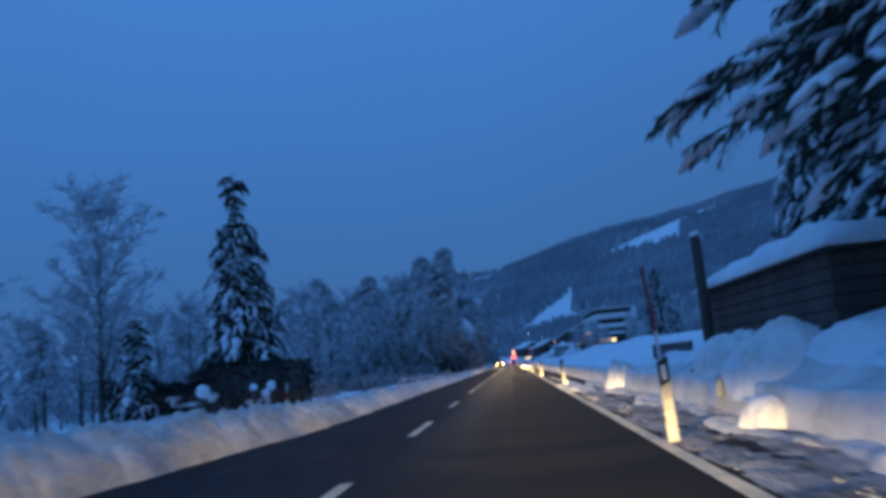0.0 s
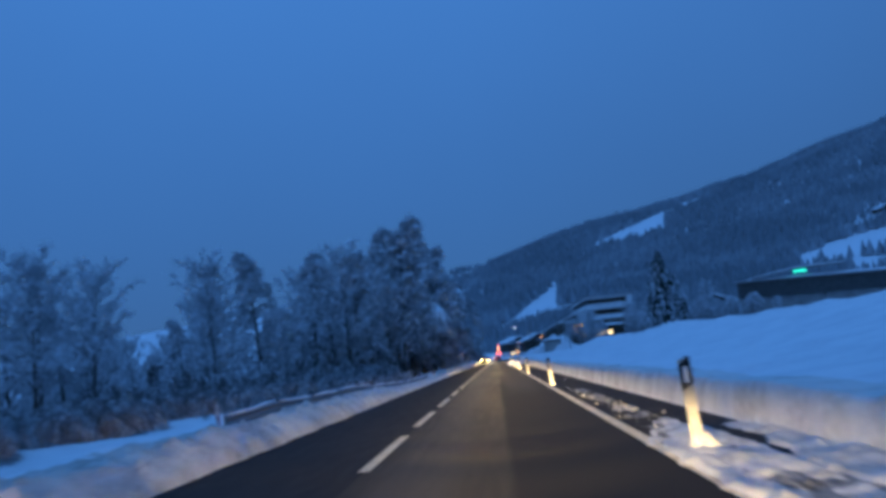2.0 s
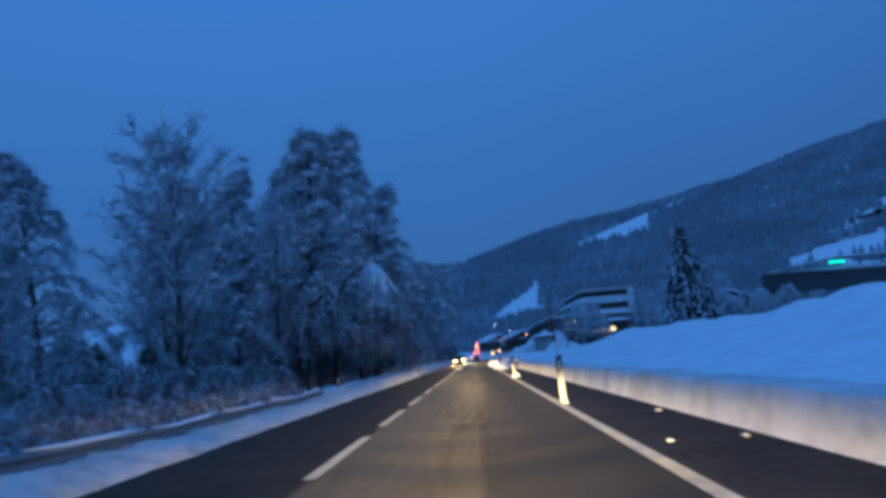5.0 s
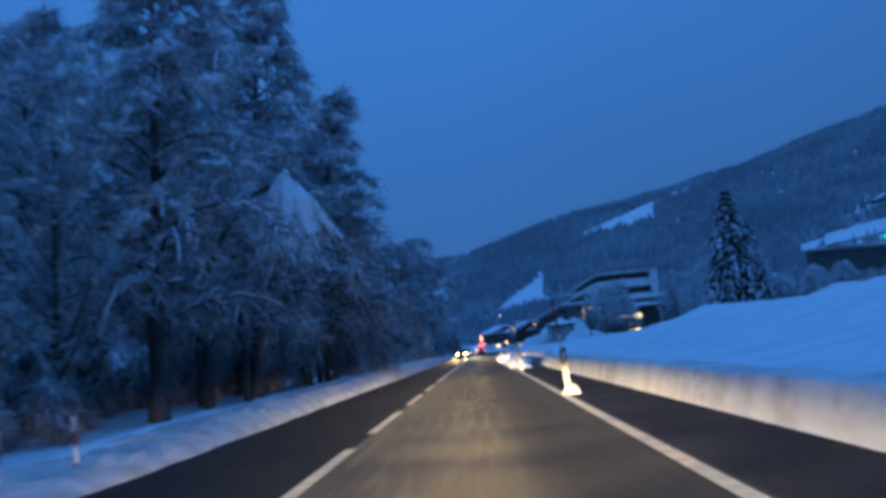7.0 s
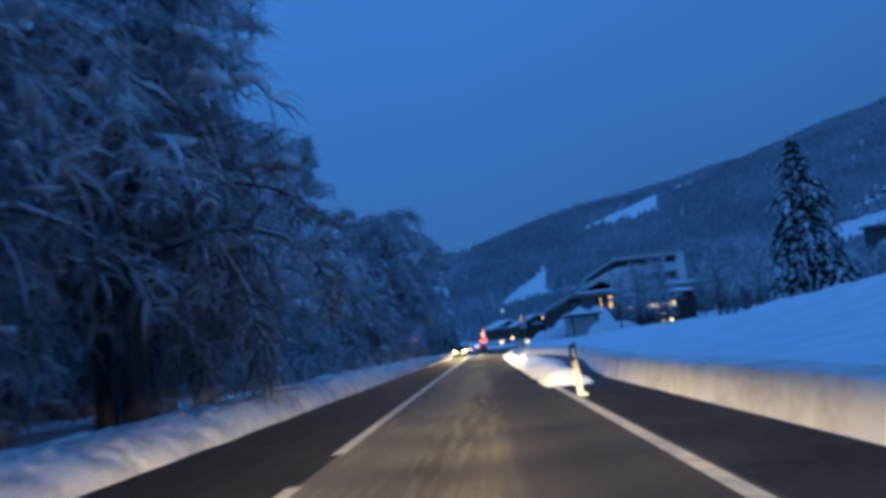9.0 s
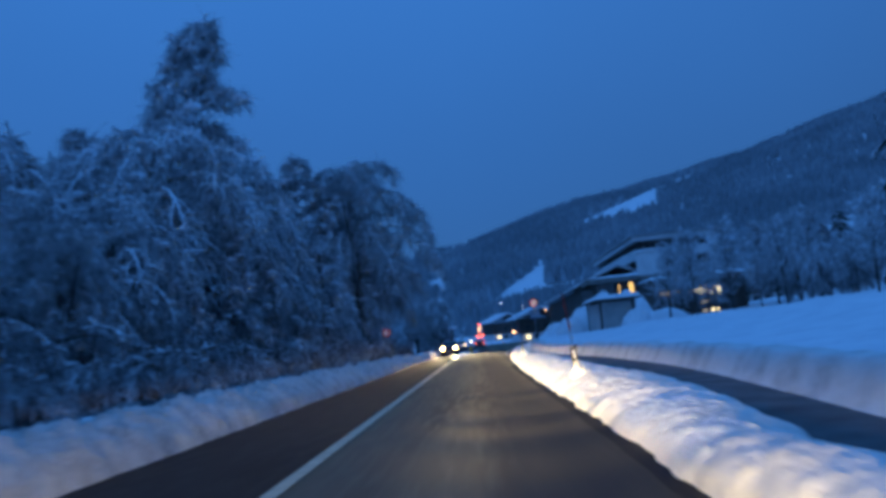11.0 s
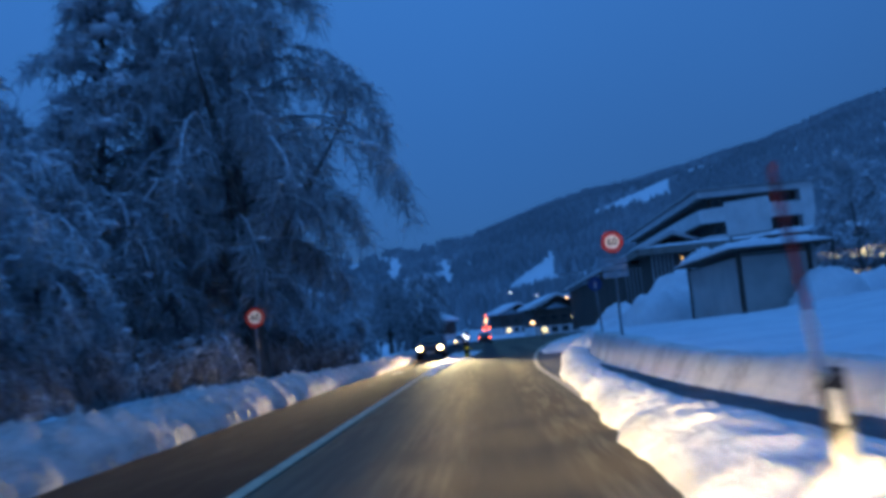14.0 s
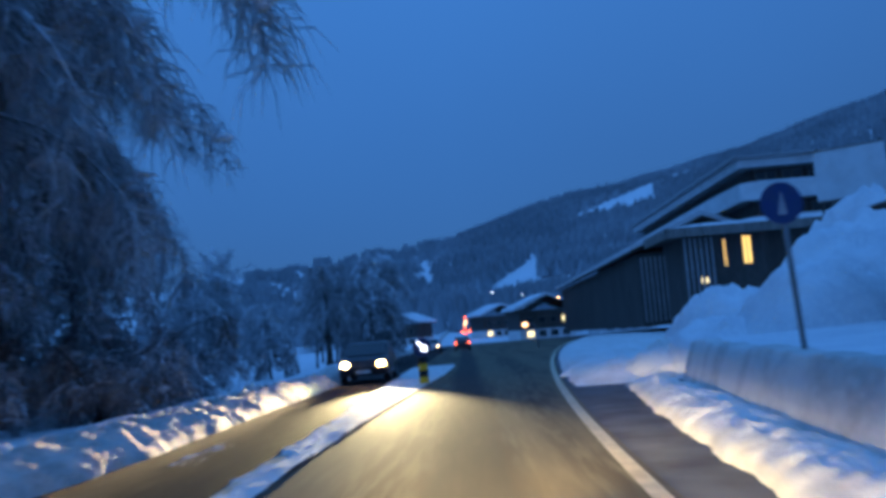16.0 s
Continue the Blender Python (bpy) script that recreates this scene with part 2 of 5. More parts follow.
NEEDLE = material("spruce_needles", (0.022, 0.040, 0.030), 0.8, second=(0.035, 0.055, 0.040), scale=3.0, island=0.4)
HEDGE = material("hedge_leaves", (0.020, 0.030, 0.022), 0.85, island=0.5)
# pale blue-grey: dusted snow, with the haze of distance put into the colour
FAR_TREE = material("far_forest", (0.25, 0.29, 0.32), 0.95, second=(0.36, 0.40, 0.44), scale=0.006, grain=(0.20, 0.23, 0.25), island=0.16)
WHITE = material("white_plastic", (0.40, 0.39, 0.365), 0.5, second=(0.31, 0.30, 0.275), scale=9.0)
BLACK = material("black_plastic", (0.02, 0.02, 0.022), 0.5)
REFLECT = material("reflector", (0.90, 0.90, 0.86), 0.2, spec=0.6)
STAKE_RED = material("faded_red", (0.26, 0.040, 0.035), 0.8, second=(0.19, 0.035, 0.03), scale=8.0)
RED = material("red_paint", (0.45, 0.03, 0.025), 0.45, second=(0.36, 0.03, 0.03), scale=8.0)
BOARD_GREY = material("board_grey_blue", (0.36, 0.39, 0.43), 0.5, second=(0.30, 0.33, 0.38), scale=6.0)
SIGN_WHITE = material("sign_white", (0.82, 0.82, 0.80), 0.4)
SIGN_BLUE = material("sign_blue", (0.016, 0.040, 0.15), 0.4, second=(0.022, 0.048, 0.13), scale=6.0)
YELLOW = material("yellow_paint", (0.80, 0.52, 0.02), 0.45, second=(0.70, 0.44, 0.03), scale=8.0)
STEEL = material("galvanised_steel", (0.22, 0.23, 0.24), 0.55, metal=0.7, second=(0.25, 0.25, 0.26), scale=5.0)
DARK_WOOD = material("dark_timber", (0.072, 0.060, 0.052), 0.8, second=(0.105, 0.090, 0.078), grain=(0.045, 0.038, 0.033), scale=1.2, bump=0.01,
                     bump_scale=25.0, stretch=(1, 1, 0.12))
GREY_DARK = material("damp_grey_boards", (0.085, 0.083, 0.080), 0.8, second=(0.055, 0.054, 0.052), grain=(0.11, 0.108, 0.105), scale=1.2, bump=0.01, bump_scale=25.0, stretch=(1, 0.12, 1))
GREY_WOOD = material("weathered_timber", (0.22, 0.20, 0.18), 0.8, second=(0.15, 0.135, 0.12), grain=(0.28, 0.26, 0.24), scale=1.2, bump=0.01,
                     bump_scale=25.0, stretch=(1, 1, 0.12))
PLASTER = material("white_render", (0.74, 0.74, 0.74), 0.85, second=(0.64, 0.64, 0.64), scale=0.7, bump=0.006, bump_scale=40.0)
CONCRETE = material("concrete", (0.30, 0.30, 0.30), 0.85, second=(0.22, 0.22, 0.22), grain=(0.34, 0.34, 0.34), scale=0.5, bump=0.01, bump_scale=20.0)
PANEL = material("pale_panel", (0.47, 0.46, 0.44), 0.35, second=(0.37, 0.37, 0.36), scale=0.9)
GLASS = material("dark_glass", (0.03, 0.035, 0.04), 0.08, spec=0.6)
CAR_PAINT = material("car_paint", (0.05, 0.055, 0.065), 0.3, metal=0.4, second=(0.09, 0.09, 0.09), scale=3.0)
VAN_PAINT = material("van_paint", (0.55, 0.55, 0.56), 0.35, second=(0.40, 0.39, 0.38), scale=2.0)
RUBBER = material("rubber", (0.02, 0.02, 0.02), 0.85)
HEAD = material("headlight", (0.9, 0.9, 0.85), 0.3, emit=(1.0, 0.58, 0.17), power=12.0)
HEAD_FAR = material("dipped_headlight", (0.9, 0.9, 0.85), 0.3, emit=(1.0, 0.66, 0.30), power=1.2)
TAIL = material("tail_light", (0.5, 0.02, 0.02), 0.3, emit=(1.0, 0.12, 0.04), power=0.9)
WINDOW_LIT = material("lit_window", (0.8, 0.7, 0.5), 0.4, second=(0.3, 0.25, 0.2), scale=1.6, emit=(1.0, 0.80, 0.38), power=0.34)
WINDOW_DIM = material("dim_window", (0.6, 0.5, 0.35), 0.4, second=(0.3, 0.25, 0.2), scale=1.6, emit=(1.0, 0.80, 0.42), power=0.07)
WINDOW_AMBER = material("amber_window", (0.8, 0.5, 0.2), 0.4, emit=(1.0, 0.58, 0.13), power=0.24)
LAMP = material("street_lamp_glow", (0.9, 0.8, 0.6), 0.4, emit=(1.0, 0.52, 0.20), power=0.75)
LAMP_COOL = material("cool_lamp_glow", (0.9, 0.9, 0.9), 0.4, emit=(0.8, 0.9, 1.0), power=0.7)
GREEN_GLOW = material("green_sign_glow", (0.1, 0.8, 0.6), 0.4, emit=(0.02, 0.85, 0.55), power=0.2)

# ---------------------------------------------------------------- mesh helpers


class Shape:
    """Collects vertices and faces of one mesh."""

    def __init__(self):
        self.v, self.f = [], []

    def add(self, verts, faces):
        k = len(self.v)
        self.v.extend(verts)
        self.f.extend([tuple(i + k for i in face) for face in faces])
        return self

    def box(self, x0, x1, y0, y1, z0, z1, bevel=0.0):
        if bevel <= 0:
            vs = [(x, y, z) for z in (z0, z1) for y in (y0, y1) for x in (x0, x1)]
            return self.add(vs, [(0, 2, 3, 1), (4, 5, 7, 6), (0, 1, 5, 4), (2, 6, 7, 3), (0, 4, 6, 2), (1, 3, 7, 5)])
        bm = bmesh.new()
        bmesh.ops.create_cube(bm, size=1.0)
        for v in bm.verts:
            v.co = Vector(((x0 + x1) / 2 + v.co.x * (x1 - x0), (y0 + y1) / 2 + v.co.y * (y1 - y0), (z0 + z1) / 2 + v.co.z * (z1 - z0)))
        bmesh.ops.bevel(bm, geom=bm.edges[:], offset=bevel, segments=2, affect="EDGES")
        bm.verts.index_update()
        self.add([tuple(v.co) for v in bm.verts], [tuple(v.index for v in f.verts) for f in bm.faces])
        bm.free()
        return self

    def tube(self, path, radii, sides=6, caps=True, flat=1.0):
        path = [Vector(p) for p in path]
        rings = []
        up = Vector((0.31, 0.17, 0.93))
        for i, p in enumerate(path):
            d = (path[min(i + 1, len(path) - 1)] - path[max(i - 1, 0)])
            d = d.normalized() if d.length > 1e-6 else Vector((0, 0, 1))
            a = d.cross(up)
            a = a.normalized() if a.length > 1e-3 else Vector((1, 0, 0))
            b = a.cross(d)
            rings.append([tuple(p + (a * math.cos(2 * math.pi * k / sides) + b * math.sin(2 * math.pi * k / sides) * flat) * radii[i]) for k in range(sides)])
        vs = [q for r in rings for q in r]
        fs = []
        for i in range(len(path) - 1):
            for k in range(sides):
                a, b = i * sides + k, i * sides + (k + 1) % sides
                fs.append((a, b, b + sides, a + sides))
        if caps:
            fs.append(tuple(range(sides))[::-1])
            fs.append(tuple((len(path) - 1) * sides + k for k in range(sides)))
        return self.add(vs, fs)

    def blob(self, c, rx, ry, rz, rng, rough=0.25, seg=6, rings=4):
        vs = [(c[0], c[1], c[2] - rz)]
        for i in range(1, rings):
            th = math.pi * i / rings
            for k in range(seg):
                ph = 2 * math.pi * k / seg
                s = 1 + rng.uniform(-rough, rough)
                vs.append((c[0] + rx * s * math.sin(th) * math.cos(ph), c[1] + ry * s * math.sin(th) * math.sin(ph), c[2] - rz * s * math.cos(th)))
        vs.append((c[0], c[1], c[2] + rz))
        fs = [(0, 1 + (k + 1) % seg, 1 + k) for k in range(seg)]
        for i in range(rings - 2):
            for k in range(seg):
                a, b = 1 + i * seg + k, 1 + i * seg + (k + 1) % seg
                fs.append((a, b, b + seg, a + seg))
        last, base = len(vs) - 1, 1 + (rings - 2) * seg
        fs += [(base + k, base + (k + 1) % seg, last) for k in range(seg)]
        return self.add(vs, fs)

    def disc(self, c, r, thick, seg=28, inner=0.0):
        """A round plate that faces -y."""
        cx, cy, cz = c
        ring = [(math.cos(2 * math.pi * k / seg), math.sin(2 * math.pi * k / seg)) for k in range(seg)]
        if inner <= 0:
            vs = [(cx + r * a, cy, cz + r * b) for a, b in ring] + [(cx + r * a, cy + thick, cz + r * b) for a, b in ring]
            fs = [tuple(range(seg)), tuple(range(2 * seg - 1, seg - 1, -1))]
            fs += [(k, k + seg, (k + 1) % seg + seg, (k + 1) % seg) for k in range(seg)]
            return self.add(vs, fs)
        vs = [(cx + q * a, y, cz + q * b) for y in (cy, cy + thick) for q in (r, inner) for a, b in ring]
        fs = []
        for k in range(seg):
            j = (k + 1) % seg
            fs += [(k, j, seg + j, seg + k), (2 * seg + k, 3 * seg + k, 3 * seg + j, 2 * seg + j), (k, 2 * seg + k, 2 * seg + j, j),
                   (seg + k, seg + j, 3 * seg + j, 3 * seg + k)]
        return self.add(vs, fs)

    def mesh(self, name, mat, smooth=False):
        me = bpy.data.meshes.new(name)
        me.from_pydata(self.v, [], self.f)
        if smooth:
            me.shade_smooth()
        me.materials.append(mat)
        return me


def thing(name, x=0.0, y=0.0, z=0.0, rz=0.0, label="", category="", group="", kind=""):
    ob = new(name)
    ob.empty_display_size = 0.2
    ob.matrix_basis = pose(x, y, z, 0, 0, rz)
    return tagged(ob, label, category, group, kind)


def part(name, shape, mat, parent, label="", smooth=False, m=None):
    ob = new(name, shape.mesh(name, mat, smooth))
    ob.parent = parent
    if m is not None:
        ob.matrix_basis = m
    return tagged(ob, label)


def single(name, shape, mat, label="", category="", group="", kind="", smooth=False):
    return tagged(new(name, shape.mesh(name, mat, smooth)), label, category, group, kind)


def fbm(x, y, s, seed=0.0):
    return noise.fractal(Vector((x / s, y / s, seed)), 1.0, 2.0, 4)


# ---------------------------------------------------------------- the lie of the land
CENTRE, LEFT_EDGE = -1.80, -4.30


def right_line(y):
    return mix(1.62, 2.02, ease(150, 200, y)) + (0.0105 * max(0.0, y - 203.0) ** 1.5 if y < 330 else 14.0)


def wall_foot(y):
    """Where the cut snow wall beyond the path begins."""
    return mix(3.1, 5.1, ease(132, 164, y)) - 1.25 * ease(172, 194, y) + 0.036 * max(0.0, y - 206.0) ** 1.42


def left_foot(y):
    return LEFT_EDGE - 0.9 * (1 - ease(8, 22, y)) + 0.30 * ease(206, 213, y) - 1.9 * ease(232, 262, y)


def bank_top(y):
    """How high the ploughed bank beyond the oncoming lane stands."""
    return 0.46 - 0.28 * ease(56, 78, y) + 0.22 * ease(92, 112, y) + 0.24 * ease(112, 150, y) - 0.22 * ease(196, 214, y) + 0.08 * fbm(0, y, 3.5, 6.0) + 0.30 * (1 - ease(10, 28, y))


def ridge(b):
    """How high the skyline stands over the valley, for a bearing b."""
    return float(np.interp(b, (-0.7, -0.02, 0.01, 0.04, 0.085, 0.13, 0.20, 0.25, 0.30, 0.345, 0.38, 0.45, 0.62), (0.04, 0.098, 0.104, 0.114, 0.127, 0.138, 0.151, 0.160, 0.171, 0.186, 0.199, 0.215, 0.255)))


def far_height(x, y):
    y = max(y, 1.0)
    b = x / y
    u = min(1.0, max(0.0, (y - 330.0) / 1700.0))
    rise = ridge(b) * mix(u, u * u * (3 - 2 * u), 0.6)
    z = (y - 110.0) * rise * (1 + 0.03 * fbm(x, y, 260.0, 3.0)) + 9.0 * u * fbm(x, y, 130.0, 7.0)
    if b < 0:
        z *= mix(1.0, 0.35 + 0.65 * u, ease(0.0, 0.2, -b))
    return z * ease(330, 520, y)


def height(x, y):
    near = 0.0
    wf, lf = wall_foot(y), left_foot(y)
    n1, n2 = fbm(x, y, 1.1, 1.0), fbm(x, y, 4.5, 2.0)
    n3 = abs(fbm(x, y, 0.42, 13.0)) if abs(x) < 9 and y < 262 else 0.0
    if x > wf:
        d = x - wf
        cut = 0.52 + 0.34 * ease(192, 206, y) + 0.06 * fbm(0, y, 2.4, 5.0)
        near = cut * ease(0.0, mix(0.15, 0.42, ease(125, 150, y)) + 0.04 * n2, d) + (0.03 * n1 + 0.012 * n3) * ease(0.05, 0.4, d) * (1 - ease(1.0, 3, d))
        top = mix(1.45, 0.75, ease(140, 172, y))
        top = mix(top, 0.35, ease(190, 205, y))
        top = mix(top, 1.1, ease(226, 246, y))
        near += top * ease(0.4, 10.5, d) + 0.035 * n2 * ease(1, 4, d)
        near += 0.35 * ease(6, 9, d) * max(0.0, fbm(x, y, 9.0, 11.0)) + 0.30 * ease(6.5, 9.5, d) * (1 - ease(14, 22, d)) * max(0.0, fbm(x, y, 2.6, 15.0))
        if d > 9:
            near += mix(0.0, 3.2, ease(60, 300, y)) * ease(9, 60, d)
        if y < 34:
            near += (0.52 * (1 - 0.4 * ease(21, 24, y)) * ease(0.3, 1.7, d) * (1 + 0.3 * n2) + 0.30 * ease(0.2, 1.2, d) * abs(fbm(x, y, 1.6, 21.0))) * (1 - ease(26, 36, y))
    elif x < lf:
        d = lf - x
        bank = bank_top(y)
        near = 0.80 * bank * ease(0.1, 1.25 + 0.12 * n2, d) + (0.05 * n1 + 0.12 * n3) * ease(0.05, 0.5, d) * (1 - 0.6 * ease(1.0, 3.0, d))
        near -= 0.30 * ease(1.6, 4.0, d) - 0.06 * n2 * ease(1.5, 4, d)
        near -= 2.0 * ease(8, 45, d)
    else:
        near = -0.06
    return near + far_height(x, y)


def axis(spans):
    out = []
    for a, b, step in spans:
        out += list(np.arange(a, b, step))
    return out


xs = axis([(-4200, -900, 300), (-900, -300, 60), (-300, -80, 20), (-80, -24, 6), (-24, -9, 1.5), (-9, -6.2, 0.5), (-6.2, -3.9, 0.16), (-3.9, 2.6, 1.6), (2.6, 3.0, 0.14), (3.0, 3.46, 0.045), (3.46, 6.2, 0.06),
           (6.2, 14, 0.6), (14, 30, 1.6), (30, 90, 5), (90, 400, 22), (400, 1500, 60), (1500, 4300, 400)])
ys = axis([(-60, -10, 10), (-10, 4, 1.4), (4, 262, 0.30), (262, 340, 4), (340, 700, 18), (700, 2200, 50), (2200, 4600, 400)])
ground = Shape()
NX = len(xs)
for y in ys:
    for x in xs:
        ground.v.append((x, y, height(x, y)))
for j in range(len(ys) - 1):
    for i in range(NX - 1):
        a = j * NX + i
        ground.f.append((a, a + 1, a + 1 + NX, a + NX))
g_ob = single("ground", ground, SNOW, "deep blue-white snow over fields, roadside banks and hillside", "ground", kind="structure", smooth=True)
g_ob.data.materials.append(CUT)
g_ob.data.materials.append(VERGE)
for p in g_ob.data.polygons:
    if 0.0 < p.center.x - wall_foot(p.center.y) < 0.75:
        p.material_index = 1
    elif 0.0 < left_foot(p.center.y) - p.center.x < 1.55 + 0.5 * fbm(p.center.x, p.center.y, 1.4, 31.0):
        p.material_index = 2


def strip(name, edges, y0, y1, step, z, mat, label, category, kind="structure", crown=0.0):
    s = Shape()
    stations = list(np.arange(y0, y1 + step * 0.5, step))
    n = 9
    for y in stations:
        a, b = edges(y)
        for k in range(n):
            u = k / (n - 1)
            s.v.append((mix(a, b, u), y, z + crown * math.sin(math.pi * u) + 0.0008 * fbm(mix(a, b, u), y, 3.0, 4.0)))
    for j in range(len(stations) - 1):
        for i in range(n - 1):
            a = j * n + i
            s.f.append((a, a + 1, a + 1 + n, a + n))
    return single(name, s, mat, label, category, kind=kind, smooth=True)


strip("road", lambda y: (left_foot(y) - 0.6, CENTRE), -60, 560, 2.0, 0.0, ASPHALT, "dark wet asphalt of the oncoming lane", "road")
# paler than the oncoming lane: salt, and the headlight pool put into colour
strip("road", lambda y: (CENTRE, right_line(y) + 0.16), -60, 560, 2.0, 0.0, SALTED_LIT, "salt-stained damp asphalt of the driving lane, headlight warmth in its tan colour", "road")
strip("pavement", lambda y: (right_line(y) + 0.16, wall_foot(y) + 0.3), -60, 560, 2.0, -0.004, PATH, "dark damp asphalt foot and cycle path", "pavement")

strip("road", lambda y: (mix(1.27, 1.42, ease(176, 190, y)) + 0.35 * (1 - ease(131, 137, y)) + 0.35 * ease(172, 182, y) + 0.05 * fbm(0, y, 1.5, 8.0), 1.75), 131, 182, 1.0, 0.006, ASPHALT, "wet dark asphalt seam along the ploughed snow", "road")

# road markings: broken line, then a closed one towards the island
def marking(name, x_of, y0, y1, w, label):
    s = Shape()
    n = max(2, int((y1 - y0) / 1.5) + 1)
    for j in range(n):
        y = mix(y0, y1, j / (n - 1))
        x = x_of(y)
        s.v += [(x - w / 2, y, 0.016), (x + w / 2, y, 0.016)]
    s.f = [(2 * j, 2 * j + 1, 2 * j + 3, 2 * j + 2) for j in range(n - 1)]
    return single(name, s, PAINT, label, "road marking", "centre line" if "dash" in name else "", kind="structure")


def centre(y):
    return CENTRE


for y, length in [(5.8, 3.6), (15.3, 3.7), (24.9, 3.6)] + [(36.3 + 7.11 * k, 4.9) for k in range(12)]:
    marking("dash_line", centre, y, y + length, 0.15, "white painted dash of the centre line")
marking("closed_line", centre, 121.9, 212.0, 0.16, "closed white centre line")
marking("edge_line", lambda y: right_line(y), -30, 300, 0.16, "white edge line of the driving lane")

# ---------------------------------------------------------------- windrow, island, lumps


def ridge_of_snow(name, left_of, right_of, top, y0, y1, seed, label, step=0.09, n=29, mat=None, stray=0.22, lumpy=0.7, nose=3.0):
    """A ploughed ridge of lumpy snow between two edges."""
    s = Shape()
    stations = list(np.arange(y0, y1, step))
    for y in stations:
        end = ease(y0, y0 + nose, y) ** (1.0 if nose > 2 else 0.6) * (1 - ease(y1 - 3.0, y1, y))
        a, b = left_of(y) + 0.10 * fbm(1, y, 1.2, seed), right_of(y) + stray * fbm(2, y, 1.6, seed)
        for k in range(n):
            u = k / (n - 1)
            x = mix(a, b, u)
            hump = math.sin(math.pi * u ** 0.85) ** 0.55
            rough = 0.13 * fbm(x, y, 1.2, seed + 1) + 0.14 * fbm(x, y, 0.32, seed + 2) + 0.26 * abs(fbm(x, y, 0.5, seed + 5)) + 0.30 * abs(fbm(x, y, 0.2, seed + 9)) - 0.16
            z = top(y) * hump * end * (1 + lumpy * rough)
            s.v.append((x, y, max(-0.04, z - 0.03)))
    for j in range(len(stations) - 1):
        for i in range(n - 1):
            a = j * n + i
            s.f.append((a, a + 1, a + 1 + n, a + n))
    return single(name, s, mat or BANK, label, "snow bank", kind="structure", smooth=True)


def windrow_left(y):
    return float(np.interp(y, (165, 178, 186, 191, 195, 198.5, 201.5, 206.8, 213, 219, 230), (1.42, 1.55, 1.74, 1.96, 2.06, 2.16, 2.42, 2.90, 3.40, 4.0, 5.1)))


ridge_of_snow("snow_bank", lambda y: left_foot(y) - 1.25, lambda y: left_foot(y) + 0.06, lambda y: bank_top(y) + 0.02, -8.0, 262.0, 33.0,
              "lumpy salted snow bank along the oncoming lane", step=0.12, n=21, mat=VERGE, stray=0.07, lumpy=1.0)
ridge_of_snow("snow_bank", lambda y: right_line(y) + 0.28, lambda y: wall_foot(y) + 1.3, lambda y: 0.50, 221.0, 329.0, 37.0, "low ploughed snow bank across the end of the path", step=0.25, n=23)
ridge_of_snow("windrow", windrow_left, lambda y: windrow_left(y) + mix(1.05, 2.2, ease(140, 154, y)) - 1.05 * ease(178, 191, y), lambda y: 0.42 - 0.12 * ease(138, 146, y),
              132.4, 221.5, 20.0, "lumpy ploughed snow ridge between road and path", nose=1.3)


def slush_sheet(name, left_of, right_of, top, y0, y1, seed, label, mat, step=0.11, n=25, holes=0.75):
    """Trampled half-melted snow: a thin uneven sheet with wheel ruts and holes."""
    s = Shape()
    stations = list(np.arange(y0, y1, step))
    for y in stations:
        end = ease(y0, y0 + 2.5, y) * (1 - ease(y1 - 3.5, y1, y))
        a, b = left_of(y) + 0.13 * fbm(1, y, 0.9, seed), right_of(y)
        for k in range(n):
            u = k / (n - 1)
            x = mix(a, b, u)
            rut = fbm(x * 1.8, y * 0.45, 1.0, seed + 1) + 0.6 * fbm(x, y, 0.33, seed + 2)
            s.v.append((x, y, -0.022 + end * ease(0, 0.12, u) * (top(y) * (0.55 + holes * rut) + 0.02 * abs(fbm(x, y, 0.16, seed + 3)))))
    for j in range(len(stations) - 1):
        for i in range(n - 1):
            a = j * n + i
            s.f.append((a, a + 1, a + 1 + n, a + n))
    return single(name, s, mat, label, "slush", kind="structure", smooth=True)


slush_sheet("slush", lambda y: mix(1.62, 1.86, ease(20, 34, y)), lambda y: mix(3.3, 2.35, ease(28, 37, y)), lambda y: 0.055, -6.0, 40.0, 40.0,
            "trampled grey slush over the path beside the edge line", SLUSH)
slush_sheet("slush", lambda y: 1.95 - 0.42 * ease(27, 31, y) * (1 - ease(36, 39, y)), lambda y: 2.42, lambda y: 0.115, 26.5, 41.0, 43.0, "thick ledge of slush round the guide post", LANE_SNOW)
slush_sheet("slush", lambda y: 2.62 + 0.2 * math.sin(y * 0.9), lambda y: 3.35, lambda y: 0.11, 4.0, 39.0, 45.0, "trampled snow along the foot of the cut bank", LANE_SNOW)
slush_sheet("slush", lambda y: 1.95, lambda y: 2.40, lambda y: 0.026, 39.0, 56.0, 47.0, "broken trail of slush along the path", SLUSH)
slush_sheet("slush", lambda y: -1.92 - 0.012 * max(0.0, y - 212.0), lambda y: mix(-1.42, 0.05, ease(206, 246, y)), lambda y: 0.075, 206.0, 250.0, 60.0,
            "thin driven snow on the traffic island", BANK, holes=0.3)
slush_sheet("slush", lambda y: -3.38, lambda y: -2.92, lambda y: 0.032, 209.8, 216.5, 66.0, "patch of thin snow on the oncoming lane", LANE_SNOW)
slush_sheet("slush", lambda y: -3.25, lambda y: -2.95, lambda y: 0.030, 201.8, 206.6, 69.0, "patch of thin snow on the oncoming lane", LANE_SNOW)

